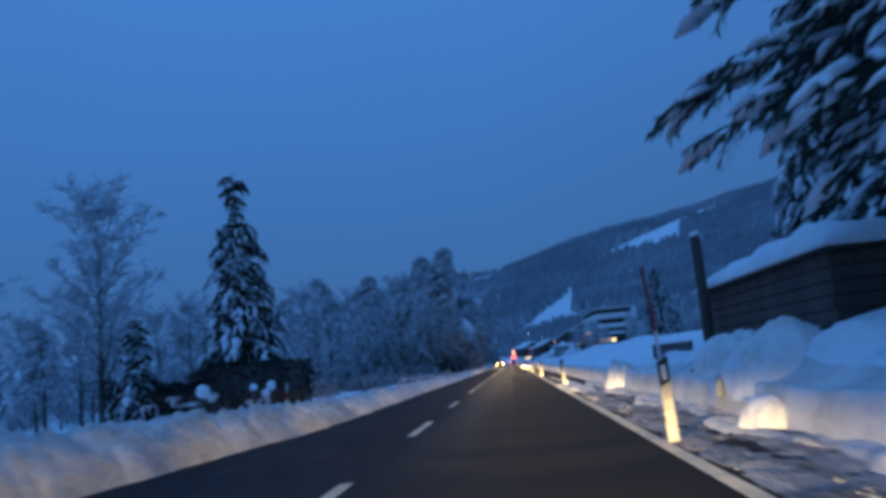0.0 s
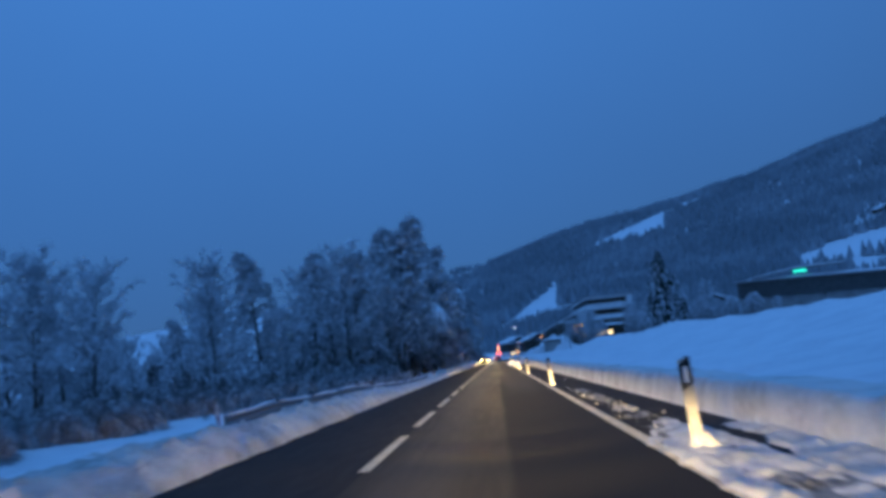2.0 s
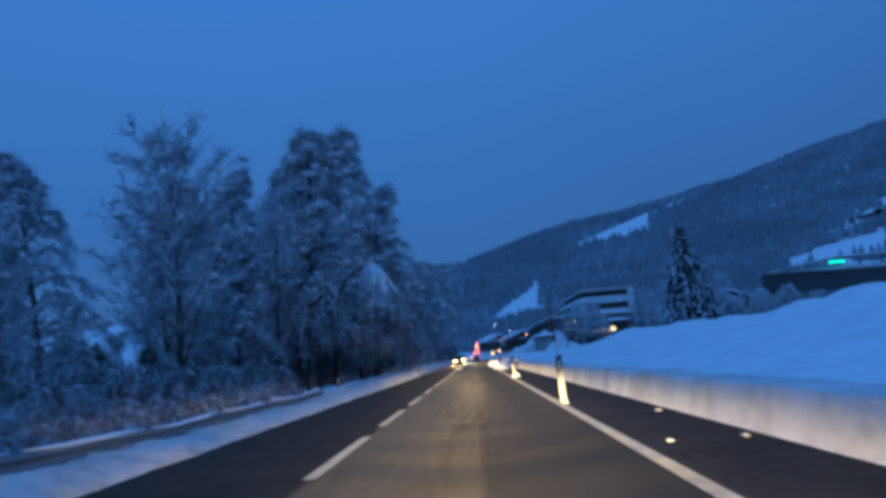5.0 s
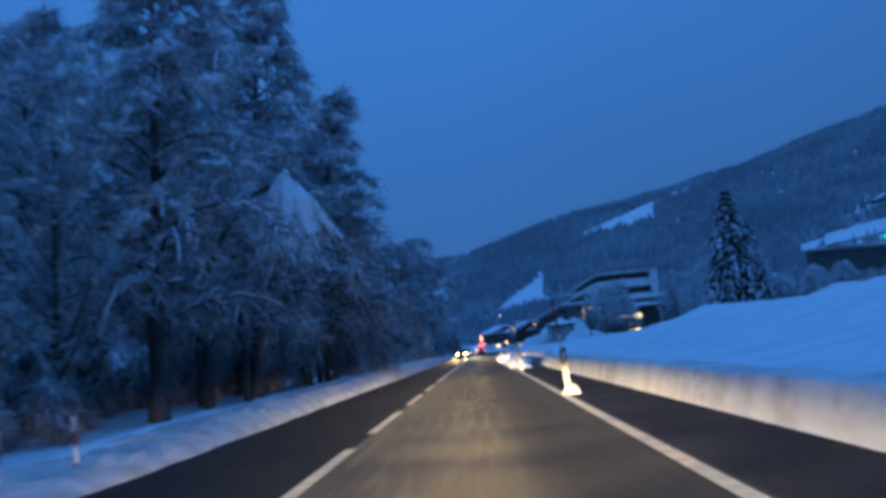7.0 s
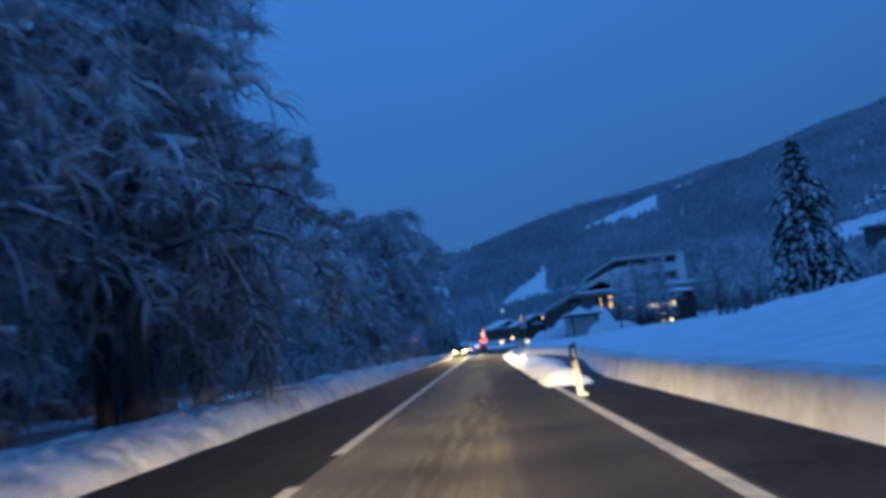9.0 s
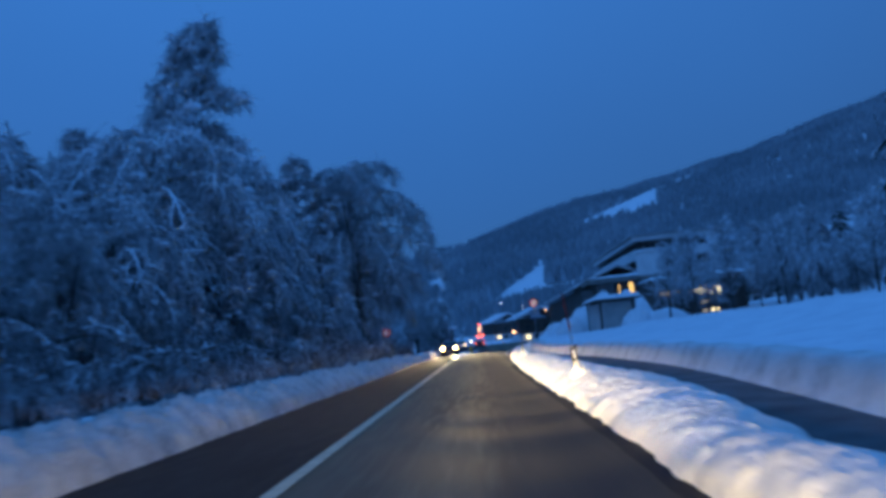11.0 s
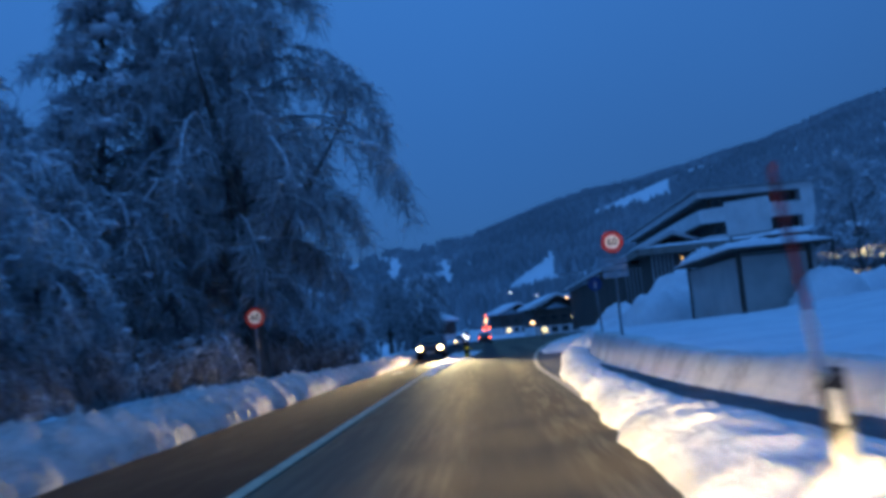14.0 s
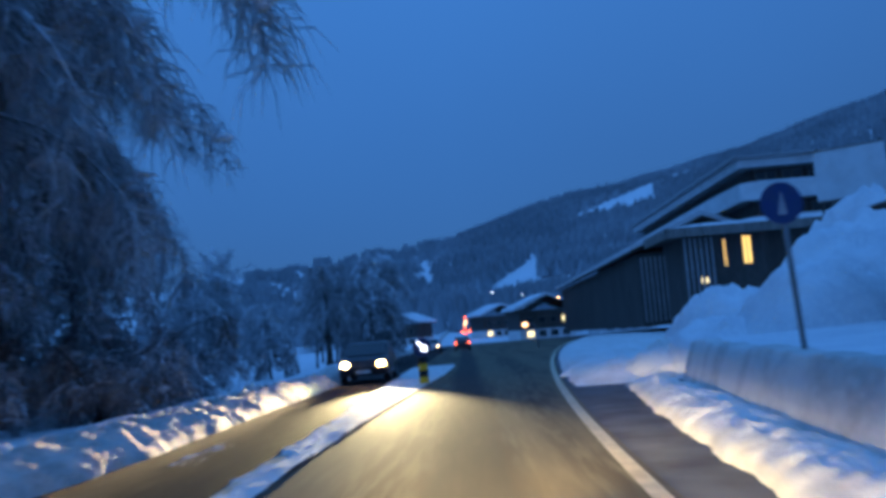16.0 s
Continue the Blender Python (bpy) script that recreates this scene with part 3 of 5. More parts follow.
crumb_rng = random.Random(51)
crumbs = Shape()
for k in range(190):
    y = crumb_rng.uniform(2, 52)
    wide = mix(3.0, 2.4, ease(30, 40, y))
    x = crumb_rng.uniform(1.55, wide) if y < 36 else crumb_rng.gauss(2.15, 0.14)
    r = crumb_rng.uniform(0.008, 0.030) * (1.0 if y < 36 else 0.8)
    crumbs.blob((x, y, r * 0.4 + 0.012), r * crumb_rng.uniform(0.8, 1.5), r * crumb_rng.uniform(0.8, 1.6), r * crumb_rng.uniform(0.5, 0.9), crumb_rng, 0.35, 6, 4)
single("slush_crumbs", crumbs, LANE_SNOW, "crumbs of broken snow strewn along the edge line", "slush", kind="stuff", smooth=True)

rng = random.Random(5)
for k in range(7):
    y = rng.uniform(28, 100)
    s = Shape()
    r = rng.uniform(0.012, 0.032)
    s.blob((0, 0, r * 0.25), r * 1.6, r * 1.8, r * 0.6, rng, 0.4, 7, 5)
    ob = single("snow_lump", s, BANK, "small broken lump of ploughed snow on the path", "snow lump", "lumps on the path", smooth=True)
    ob.matrix_basis = pose(rng.uniform(1.95, 2.9), y, 0.0, 0, 0, rng.uniform(0, 360))

for k in range(64):
    y = rng.uniform(204, 228)
    x = left_foot(y) - 0.55 - 0.35 * rng.random() - 0.02 * (y - 204)
    r = rng.uniform(0.05, 0.13)
    s = Shape().blob((0, 0, r * 0.45), r * rng.uniform(0.7, 1.2), r * rng.uniform(0.7, 1.2), r * rng.uniform(0.8, 1.3), rng, 0.4, 8, 6)
    ob = single("snow_lump", s, BANK, "broken clod of ploughed snow on the bank", "snow lump", "clods on the bank", smooth=True)
    ob.matrix_basis = pose(x, y, height(x, y) - 0.02, 0, 0, rng.uniform(0, 360))

# ---------------------------------------------------------------- roadside things


def guide_post(x, y, lean, seed, drift=False):
    r = random.Random(seed)
    t = thing("guide_post", x, y, -0.14 if drift else 0.0, 0, "white guide post with slanted black band, foot in snow", "guide post", "guide posts")
    prof = [(-0.06, -0.05), (0.06, -0.05), (0.03, 0.05), (-0.03, 0.05)]
    body = Shape().add([(px, py, z) for z in (0.0, 0.98) for px, py in prof], [(0, 1, 2, 3), (7, 6, 5, 4), (0, 4, 5, 1), (1, 5, 6, 2), (2, 6, 7, 3), (3, 7, 4, 0)])
    tilt = pose(0, 0, 0, 0, lean, 0)
    part("post", body, WHITE, t, m=tilt)
    cap = Shape().add([(-0.066, -0.056, 0.64), (0.066, -0.056, 0.72), (0.036, 0.056, 0.72), (-0.036, 0.056, 0.64), (-0.066, -0.056, 0.92), (0.066, -0.056, 1.0),
                       (0.036, 0.056, 1.0), (-0.036, 0.056, 0.92)], [(0, 1, 2, 3), (7, 6, 5, 4), (0, 4, 5, 1), (1, 5, 6, 2), (2, 6, 7, 3), (3, 7, 4, 0)])
    part("band", cap, BLACK, t, "black slanted band", m=tilt)
    part("reflector", Shape().box(-0.026, 0.026, -0.062, -0.057, 0.73, 0.90, 0.004), REFLECT, t, "white reflector", m=tilt)
    if seed in (0, 3, 4, 6, 7):
        st = part("stake", Shape().tube([(0.02, 0.09, 0.0), (0.0, 0.1, 1.30)], [0.022, 0.021], 7), PLASTER, t, "thin pale snow stake", m=tilt)
        part("stake_top", Shape().tube([(0.0, 0.1, 1.30), (-0.05, 0.1, 2.08)], [0.0212, 0.018], 7), STAKE_RED, st, "red upper half")
    foot, rings, seg = Shape(), 9, 20
    reach, peak = (0.50, 0.56) if drift else ((0.17, 0.30) if seed in (1, 4) else (0.10, 0.17))
    for j in range(rings + 1):
        q = j / rings
        for k in range(seg):
            a = 2 * math.pi * k / seg
            d = reach * q * (1 + 0.6 * fbm(math.cos(a), math.sin(a), 0.7, 3.0 + seed))
            px, py = d * math.cos(a) * (1.0 if drift else 0.85 + 0.75 * ease(0.0, 1.0, math.cos(a))), d * math.sin(a)
            foot.v.append((px, py, -0.03 + peak * ((1 - q) ** 1.5 if drift else mix(1 - q, (1 - q ** 4) * 0.55, 0.55 + 0.45 * math.cos(a))) * (1 + 0.75 * fbm(px, py, 0.12, seed + 0.5)) + 0.035 * (1 - q) * abs(fbm(px, py, 0.07, seed + 2.5))))
    for j in range(rings):
        for k in range(seg):
            i, e = j * seg + k, j * seg + (k + 1) % seg
            foot.f.append((i, i + seg, e + seg, e))
    ob = single("snow_clod", foot, BANK if drift else VERGE, "snow heaped round the foot of a guide post", "snow lump", "clods at the posts", smooth=True)
    ob.matrix_basis = pose(x, y, 0.0)
    return t


for k, (px_, py_) in enumerate([(1.77, 10.9), (1.90, 35.2), (1.79, 58.7), (1.72, 81.6), (1.76, 106.0), (1.78, 128.5), (2.0, 155.4), (2.2, 181.0)]):
    guide_post(px_, py_, -2.0 - (k % 3), k, py_ > 150)


def snow_stake(x, y, z, h, lean):
    t = thing("snow_stake", x, y, z, 0, "red and white snow stake stuck in the bank", "snow stake", "snow stakes")
    for k in range(4):
        a, b = h * k / 4, h * (k + 1) / 4
        part("stake_band", Shape().tube([(0, 0, a), (0, 0, b)], [0.022, 0.022], 7), STAKE_RED if k % 2 == 0 else PLASTER, t, m=pose(0, 0, 0, 0, lean, 0))


for x, y in [(-5.1, 41.5), (-5.2, 62.0), (-5.05, 95.5), (-5.1, 97.5), (-5.2, 118.0), (-5.3, 21.0)]:
    snow_stake(x, y, height(x, y) - 0.1, 0.75, 4.0 * math.sin(y))


def lettering(name, body, size, mat, parent, m):
    cu = bpy.data.curves.new(name, "FONT")
    cu.body, cu.size, cu.align_x, cu.align_y, cu.extrude, cu.offset = body, size, "CENTER", "CENTER", 0.002, 0.005
    tmp = new("tmp", cu)
    bpy.context.view_layer.update()
    me = bpy.data.meshes.new_from_object(tmp.evaluated_get(bpy.context.evaluated_depsgraph_get()))
    bpy.data.objects.remove(tmp)
    me.materials.clear()
    me.materials.append(mat)
    ob = new(name, me)
    ob.parent = parent
    ob.matrix_basis = m
    return ob


def limit_sign(x, y, zc, z0, boards, label):
    t = thing("speed_sign", x, y, z0, 0, label, "road sign", "speed limit signs")
    part("pole", Shape().tube([(0, 0.05, 0), (0, 0.05, zc - z0 + 0.3)], [0.035, 0.035], 10), STEEL, t, smooth=True)
    part("plate", Shape().disc((0, 0.0, zc - z0), 0.32, 0.015), SIGN_WHITE, t)
    part("rim", Shape().disc((0, -0.004, zc - z0), 0.322, 0.02, 40, 0.205), RED, t, "red rim")
    lettering("number", "60", 0.29, BLACK, t, pose(0, -0.006, zc - z0 - 0.005, 90, 0, 0))
    if boards:
        for k in range(3):
            b = part("board", Shape().box(-0.36, 0.36, 0.0, 0.02, zc - z0 - 0.62 - 0.20 * k, zc - z0 - 0.45 - 0.20 * k, 0.006), BOARD_GREY, t, "grey-blue supplementary board")
            part("writing_bar", Shape().box(-0.26, 0.2 - 0.07 * k, -0.004, 0.0, zc - z0 - 0.55 - 0.20 * k, zc - z0 - 0.52 - 0.20 * k), CONCRETE, b)


limit_sign(4.32, 202.3, 3.47, 0.25, True, "round red-rimmed speed limit sign above grey-blue boards")
limit_sign(-6.69, 204.7, 2.42, 0.1, False, "round red-rimmed speed limit sign before dark trees")

# one narrow lamp added for each sign, so that its plate shines
beam("low_beam_stand_in", (0.3, 187.0, 0.85), (4.32, 202.3, 3.47), 700.0, 3.4)
beam("low_beam_stand_in", (-0.6, 189.0, 0.85), (-6.69, 204.7, 2.42), 480.0, 3.4)


def path_sign(x, y, z0, zc):
    t = thing("path_sign", x, y, z0, 0, "round blue path sign on a grey pole in snow", "road sign")
    part("pole", Shape().tube([(0.0, 0.04, -0.3), (-0.10, 0.04, zc - z0 + 0.2)], [0.035, 0.035], 10), STEEL, t, smooth=True)
    part("plate", Shape().disc((-0.1, 0.0, zc - z0), 0.27, 0.015), SIGN_BLUE, t)
    part("emblem", Shape().add([(-0.16, -0.004, zc - z0 - 0.15), (-0.04, -0.004, zc - z0 - 0.15), (-0.1, -0.004, zc - z0 + 0.16)], [(0, 1, 2)]), BOARD_GREY, t, "dull pale upright emblem")


path_sign(4.95, 211.5, height(4.95, 211.5), 2.72)


def island_beacon(x, y):
    t = thing("traffic_beacon", x, y, 0.05, 0, "yellow and black island beacon with a lit arrow", "traffic beacon")
    for k in range(4):
        part("band", Shape().tube([(0, 0, 0.2 * k), (0, 0, 0.2 * (k + 1))], [0.15, 0.15], 14), YELLOW if k % 2 == 0 else BLACK, t)
    part("arrow_plate", Shape().disc((0, 0, 1.12), 0.28, 0.03), SIGN_BLUE, t, "round blue plate")
    ar = Shape()
    ar.add([(-0.16, -0.01, 1.26), (-0.11, -0.01, 1.31), (0.10, -0.01, 1.10), (0.05, -0.01, 1.05)], [(0, 1, 2, 3)])
    ar.add([(0.16, -0.01, 0.98), (0.14, -0.01, 1.18), (-0.04, -0.01, 1.0)], [(0, 1, 2)])
    part("arrow", ar, LAMP_COOL, t, "shining white arrow")


island_beacon(-0.68, 228.3)

# low guard rail half buried in the left bank
gr = thing("guard_rail", 0, 0, 0, 0, "low steel guard rail half buried in snow", "guard rail")
RAIL_X = -5.45
for k in range(12):
    y0 = 43.0 + 4.3 * k
    prof = [(0.0, 0.46), (0.05, 0.40), (0.0, 0.33), (0.05, 0.26), (0.0, 0.20), (-0.03, 0.20), (-0.03, 0.46)]
    s = Shape().add([(RAIL_X + px, yy, pz + bank_top(yy) - 0.27) for yy in (y0, y0 + 4.28) for px, pz in prof], [(i, (i + 1) % 7, (i + 1) % 7 + 7, i + 7) for i in range(7)] + [tuple(range(7))[::-1], tuple(range(7, 14))])
    bm = part("beam", s, STEEL, gr)
    cap = [(RAIL_X, y0 + 0.2 + 0.97 * q, bank_top(y0 + q) + 0.20 + 0.012 * math.sin(3.1 * q + k)) for q in range(5)]
    part("snow_cap", Shape().tube(cap, [0.02, 0.055, 0.05, 0.06, 0.02], 7, True, 0.7), SNOW, bm, "ridge of snow on the rail", smooth=True)
    part("post", Shape().box(RAIL_X - 0.16, RAIL_X - 0.03, y0 + 2.0, y0 + 2.1, -0.2, 0.15 + bank_top(y0 + 2.0)), STEEL, gr)

# ---------------------------------------------------------------- trees


def snow_strip(s, path, radii, rng, lift=0.6, wide=1.5):
    """Snow that lies along the top of a branch."""
    pts = [Vector(p) + Vector((0, 0, radii[i] * lift + 0.006)) for i, p in enumerate(path)]
    s.tube(pts, [max(0.012, r * wide) * rng.uniform(0.75, 1.25) for r in radii], 4, True, 0.6)


def bough_path(p, d, length, n, droop, rng, wobble=0.10):
    """Points of a branch that starts at p towards d and sinks under its load."""
    out, q, v = [tuple(p)], Vector(p), Vector(d).normalized()
    for i in range(n):
        v = (v + Vector((rng.uniform(-wobble, wobble), rng.uniform(-wobble, wobble), -droop * (i + 1) / n + rng.uniform(-wobble, wobble) * 0.5))).normalized()
        q = q + v * (length / n)
        out.append(tuple(q))
    return out


def spray(s, p, d, length, rng, droop, count=5, width=0.022):
    """A drooping bunch of fine twigs: thin tapering slips that hang from p."""
    for k in range(count):
        v = Vector(d).normalized() * 0.8 + Vector((rng.uniform(-1, 1), rng.uniform(-1, 1), rng.uniform(-0.7, 0.7)))
        v = v.normalized()
        L = length * rng.uniform(0.6, 1.2)
        a = Vector(p)
        b = a + v * L * 0.5
        v2 = (v + Vector((0, 0, -droop * rng.uniform(0.6, 1.3)))).normalized()
        c = b + v2 * L * 0.5
        side = v.cross(Vector((rng.uniform(-1, 1), rng.uniform(-1, 1), rng.uniform(-1, 1))))
        side = side.normalized() * width * rng.uniform(0.7, 1.3) if side.length > 1e-3 else Vector((width, 0, 0))
        s.add([tuple(a - side), tuple(a + side), tuple(b + side), tuple(b - side), tuple(c)], [(0, 1, 2, 3), (3, 2, 4)])


def broadleaf(seed, h, spread, droop, limbs=22, first=0.12, sprays=6, shape="round", stems=1, name="tree", label="", weep=0.0, branches=8, clump=0.45, up=0.0, width=0.022, hang=1.0, boles=0, bark=None, load=1.0, bare=0.34):
    """A bare broadleaf tree whose dense frosted twigs and branches carry snow."""
    rng = random.Random(seed)
    trunk, twig, snow, inner = Shape(), Shape(), Shape(), Shape()
    for st in range(stems):
        base = (0.0, 0.0, -0.6) if stems == 1 else (rng.uniform(-0.6, 0.6), rng.uniform(-0.6, 0.6), -0.4)
        lean = Vector((rng.uniform(-0.06, 0.06), rng.uniform(-0.06, 0.06), 1)) if stems == 1 else Vector((rng.uniform(-0.6, 0.6), rng.uniform(-0.6, 0.6), 1))
        hh = h * (1 if stems == 1 else rng.uniform(0.6, 1.0))
        path = bough_path(base, lean, hh * 0.94 + 0.5, 9, 0.0 if stems == 1 else 0.35, rng, 0.05)
        r0 = hh * (0.015 if stems == 1 else 0.010) + 0.03
        rad = [r0 * (1 - 0.93 * i / 9) * (1.35 if i == 0 else 1) for i in range(10)]
        trunk.tube(path, [r * (1 + 0.28 * boles) for r in rad], 10 if boles else 8)
        for k in range(boles):
            a = 2 * math.pi * k / boles + 0.4
            fork = bough_path(path[2 + k % 2], (0.55 * math.cos(a), 0.55 * math.sin(a), 1), hh * 0.55, 6, -0.03, rng, 0.12)
            trunk.tube(fork, [r0 * q for q in (0.95, 0.85, 0.72, 0.58, 0.42, 0.26, 0.08)], 8)
            snow_strip(snow, fork[1:], [r0 * q for q in (0.5, 0.45, 0.4, 0.3, 0.2, 0.08)], rng, 0.9, 0.7)
        n_limb = limbs if stems == 1 else max(3, limbs // stems + 1)
        for k in range(n_limb):
            u = mix(first, 0.985, ((k + rng.random() * 0.8) / n_limb) ** 0.9)
            i = min(8, int(u * 9))
            p = Vector(path[i]).lerp(Vector(path[i + 1]), u * 9 - i)
            ang = k * 2.4 + rng.uniform(-0.5, 0.5)
            if shape == "cone":
                reach = (1 - u) ** 0.75 + 0.06
            elif shape == "dome":
                reach = math.sqrt(max(0.05, 1 - ((u - 0.60) / 0.45) ** 2)) * 1.05
            else:
                reach = math.sqrt(max(0.03, 1 - ((u - 0.42) / 0.62) ** 2))
            length = spread * reach * rng.uniform(0.72, 1.18)
            rise = mix(0.25, 1.0, u) - weep * 0.5 + up
            lp = bough_path(p, (math.cos(ang), math.sin(ang), rise), length, 6, droop, rng, 0.12)
            lr = [max(0.014, r0 * 0.36 * (1 - u * 0.6)) * (1 - 0.82 * j / 6) for j in range(7)]
            trunk.tube(lp, lr, 5, False)
            carry = load * (0.55 if u < bare else 1.0)
            snow_strip(snow, lp[1:], [q * carry for q in lr[1:]], rng, 0.6, 1.8)
            for b in range(branches):
                w = mix(0.12, 1.0, (b + rng.random() * 0.6) / branches)
                j = min(5, int(w * 6))
                q = Vector(lp[j]).lerp(Vector(lp[j + 1]), min(1, w * 6 - j))
                along = (Vector(lp[min(6, j + 1)]) - Vector(lp[j])).normalized()
                side = along.cross(Vector((0, 0, 1)))
                side = (side.normalized() if side.length > 1e-3 else Vector((1, 0, 0))) * (1 if b % 2 else -1)
                d = along * rng.uniform(0.3, 1.0) + side * rng.uniform(0.3, 1.0) + Vector((0, 0, rng.uniform(-0.25, 0.55) - weep))
                bl = length * rng.uniform(0.22, 0.42) * mix(1.0, 0.65, w) + 0.3
                bp = bough_path(q, d, bl, 4, droop * 1.5 + weep, rng, 0.18)
                br = [0.018 * (1 - 0.65 * m / 4) + 0.0035 * bl for m in range(5)]
                # low and inner twigs take the colour that holds the shade
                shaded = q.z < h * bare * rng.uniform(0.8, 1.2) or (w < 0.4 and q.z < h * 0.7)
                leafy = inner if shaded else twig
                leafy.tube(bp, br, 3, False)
                if rng.random() < (0.25 if shaded else 0.6):
                    snow_strip(snow, bp[:4], [g * min(carry, 1.6) for g in br[:4]], rng, 0.5, 1.5)
                if rng.random() < clump * carry * (0.3 if shaded else 1.0):
                    c = bp[rng.randrange(1, 4)]
                    e = rng.uniform(0.6, 1.9) * min(1.0, 0.35 + spread / 9.0)
                    snow.blob((c[0], c[1], c[2] + 0.04), rng.uniform(0.12, 0.30) * e, rng.uniform(0.12, 0.30) * e, rng.uniform(0.05, 0.12) * e, rng, 0.45, 5, 4)
                for tw in range(sprays):
                    z = mix(0.1, 1.0, (tw + rng.random()) / sprays)
                    m = min(3, int(z * 4))
                    a = Vector(bp[m]).lerp(Vector(bp[m + 1]), min(1.0, z * 4 - m))
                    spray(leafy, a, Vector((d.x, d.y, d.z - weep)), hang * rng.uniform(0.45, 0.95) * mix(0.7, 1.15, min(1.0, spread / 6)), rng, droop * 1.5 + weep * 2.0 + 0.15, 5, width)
    t = thing(name, 0, 0, 0, 0, label, "tree", "roadside trees")
    part("trunk", trunk, BARK, t, "dark bark", smooth=True)
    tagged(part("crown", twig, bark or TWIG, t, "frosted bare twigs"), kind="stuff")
    tagged(part("shaded_crown", inner, SHADED_TWIG, t, "low and inner twigs with shade put into their colour"), kind="stuff")
    tagged(part("snow_load", snow, BOUGH_SNOW, t, "snow lying along the branches", smooth=True), kind="stuff")
    return t


def spruce(seed, h, spread, name="spruce", label="", tiers=26, snowy=0.6, bare_top=0.0, droop=1.0, low=0.05, brush=14, fine=1.0):
    """A spruce: sinking boughs hung with needle sprays and broken pads of snow."""
    rng = random.Random(seed)
    trunk, needles, snow = Shape(), Shape(), Shape()
    trunk.tube([(0, 0, -0.6), (0.03, 0, h * 0.5), (0, 0.02, h)], [h * 0.018 + 0.05, h * 0.011 + 0.02, 0.015], 8)
    for k in range(tiers):
        u = (k + rng.random() * 0.9) / tiers
        z = mix(h * low, h * 0.985, u)
        reach = spread * (1 - u) ** 0.8 * rng.uniform(0.8, 1.12) + 0.2
        if bare_top and u > 1 - bare_top:
            reach = 0.28 + 0.22 * rng.random() + 0.25 * (u > 0.95)
        count = max(4, int(5 + 5 * (1 - u)))
        for b in range(count):
            ang = 2 * math.pi * (b + rng.uniform(-0.4, 0.4)) / count + k * 1.1
            length = reach * rng.uniform(0.6, 1.2)
            path = bough_path((0, 0, z + rng.uniform(-0.02, 0.02) * h), (math.cos(ang), math.sin(ang), mix(0.0, 0.55, u) + rng.uniform(-0.15, 0.15)), length, 5,
                              mix(0.8, 0.4, u) * droop, rng, 0.09)
            twigs = [path]
            for j in range(1, 5):
                base, ahead = Vector(path[j]), (Vector(path[j + 1]) - Vector(path[j - 1])).normalized()
                out = ahead.cross(Vector((0, 0, 1)))
                out = out.normalized() if out.length > 1e-3 else Vector((1, 0, 0))
                for sg in (-1, 1):
                    if length > 0.5:
                        twigs.append(bough_path(base, ahead * 0.7 + out * sg * rng.uniform(0.5, 0.9) + Vector((0, 0, 0.05)), length * rng.uniform(0.22, 0.36) * (1.15 - 0.12 * j) + 0.1, 3, 0.5 * droop, rng, 0.10))
            for w, way in enumerate(twigs):
                last = len(way) - 1
                needles.tube(way, [mix(0.035 if w == 0 else 0.018, 0.006, i / last) for i in range(last + 1)], 3, False)
                for j in range(1, last + 1):
                    p, q = Vector(way[j - 1]), Vector(way[j])
                    seg = (q - p).length
                    along = (q - p).normalized()
                    side = along.cross(Vector((0, 0, 1)))
                    side = side.normalized() if side.length > 1e-3 else Vector((1, 0, 0))
                    for e in range(max(2, int(seg * brush))):
                        a = p.lerp(q, rng.random())
                        L = rng.uniform(0.10, 0.24) * (1 + 0.06 * h) * fine
                        swing = rng.uniform(-1, 1)
                        tip = a + along * L * rng.uniform(0.3, 0.9) + side * swing * L + Vector((0, 0, -L * rng.uniform(0.1, 1.0)))
                        mid = a.lerp(tip, 0.5) + Vector((0, 0, 0.10 * L))
                        wdt = along * (0.08 * L + 0.010) + Vector((0, 0, 0.06 * L + 0.006))
                        needles.add([tuple(a - wdt), tuple(a + wdt), tuple(mid + wdt), tuple(tip), tuple(mid - wdt)], [(0, 1, 2, 4), (4, 2, 3)])
                    if rng.random() < snowy * (1.0 if w == 0 else 0.45) and (j > 1 or w):
                        c = p.lerp(q, rng.random())
                        g = min(0.26, seg * rng.uniform(0.2, 0.5)) + 0.03
                        snow.tube([tuple(c - along * g * 1.5 + Vector((0, 0, 0.02))), tuple(c - along * g * 0.4 + Vector((0, 0, 0.05 + 0.1 * g))),
                                   tuple(c + along * g * 0.7 + Vector((0, 0, 0.05))), tuple(c + along * g * 1.7 + Vector((0, 0, -0.03)))],
                                  [0.02, g * rng.uniform(0.6, 1.0), g * rng.uniform(0.5, 0.9), 0.02], 5, True, 0.45)
    t = thing(name, 0, 0, 0, 0, label, "spruce tree", "spruces")
    part("trunk", trunk, BARK, t, "dark bark", smooth=True)
    tagged(part("crown", needles, NEEDLE, t, "drooping dark green boughs"), kind="stuff")
    tagged(part("snow_load", snow, BOUGH_SNOW, t, "clumps of snow on the boughs", smooth=True), kind="stuff")
    return t


def place(ob, x, y, scale=1.0, rz=0.0, z=None, fresh=True):
    m = pose(x, y, height(x, y) if z is None else z, 0, 0, rz)
    if fresh:
        o = copy_thing(ob, m)
    else:
        o = ob
        ob.matrix_basis = m
    o.scale = (scale, scale, scale * (1 + 0.06 * math.sin(x * 7 + y)))
    return o


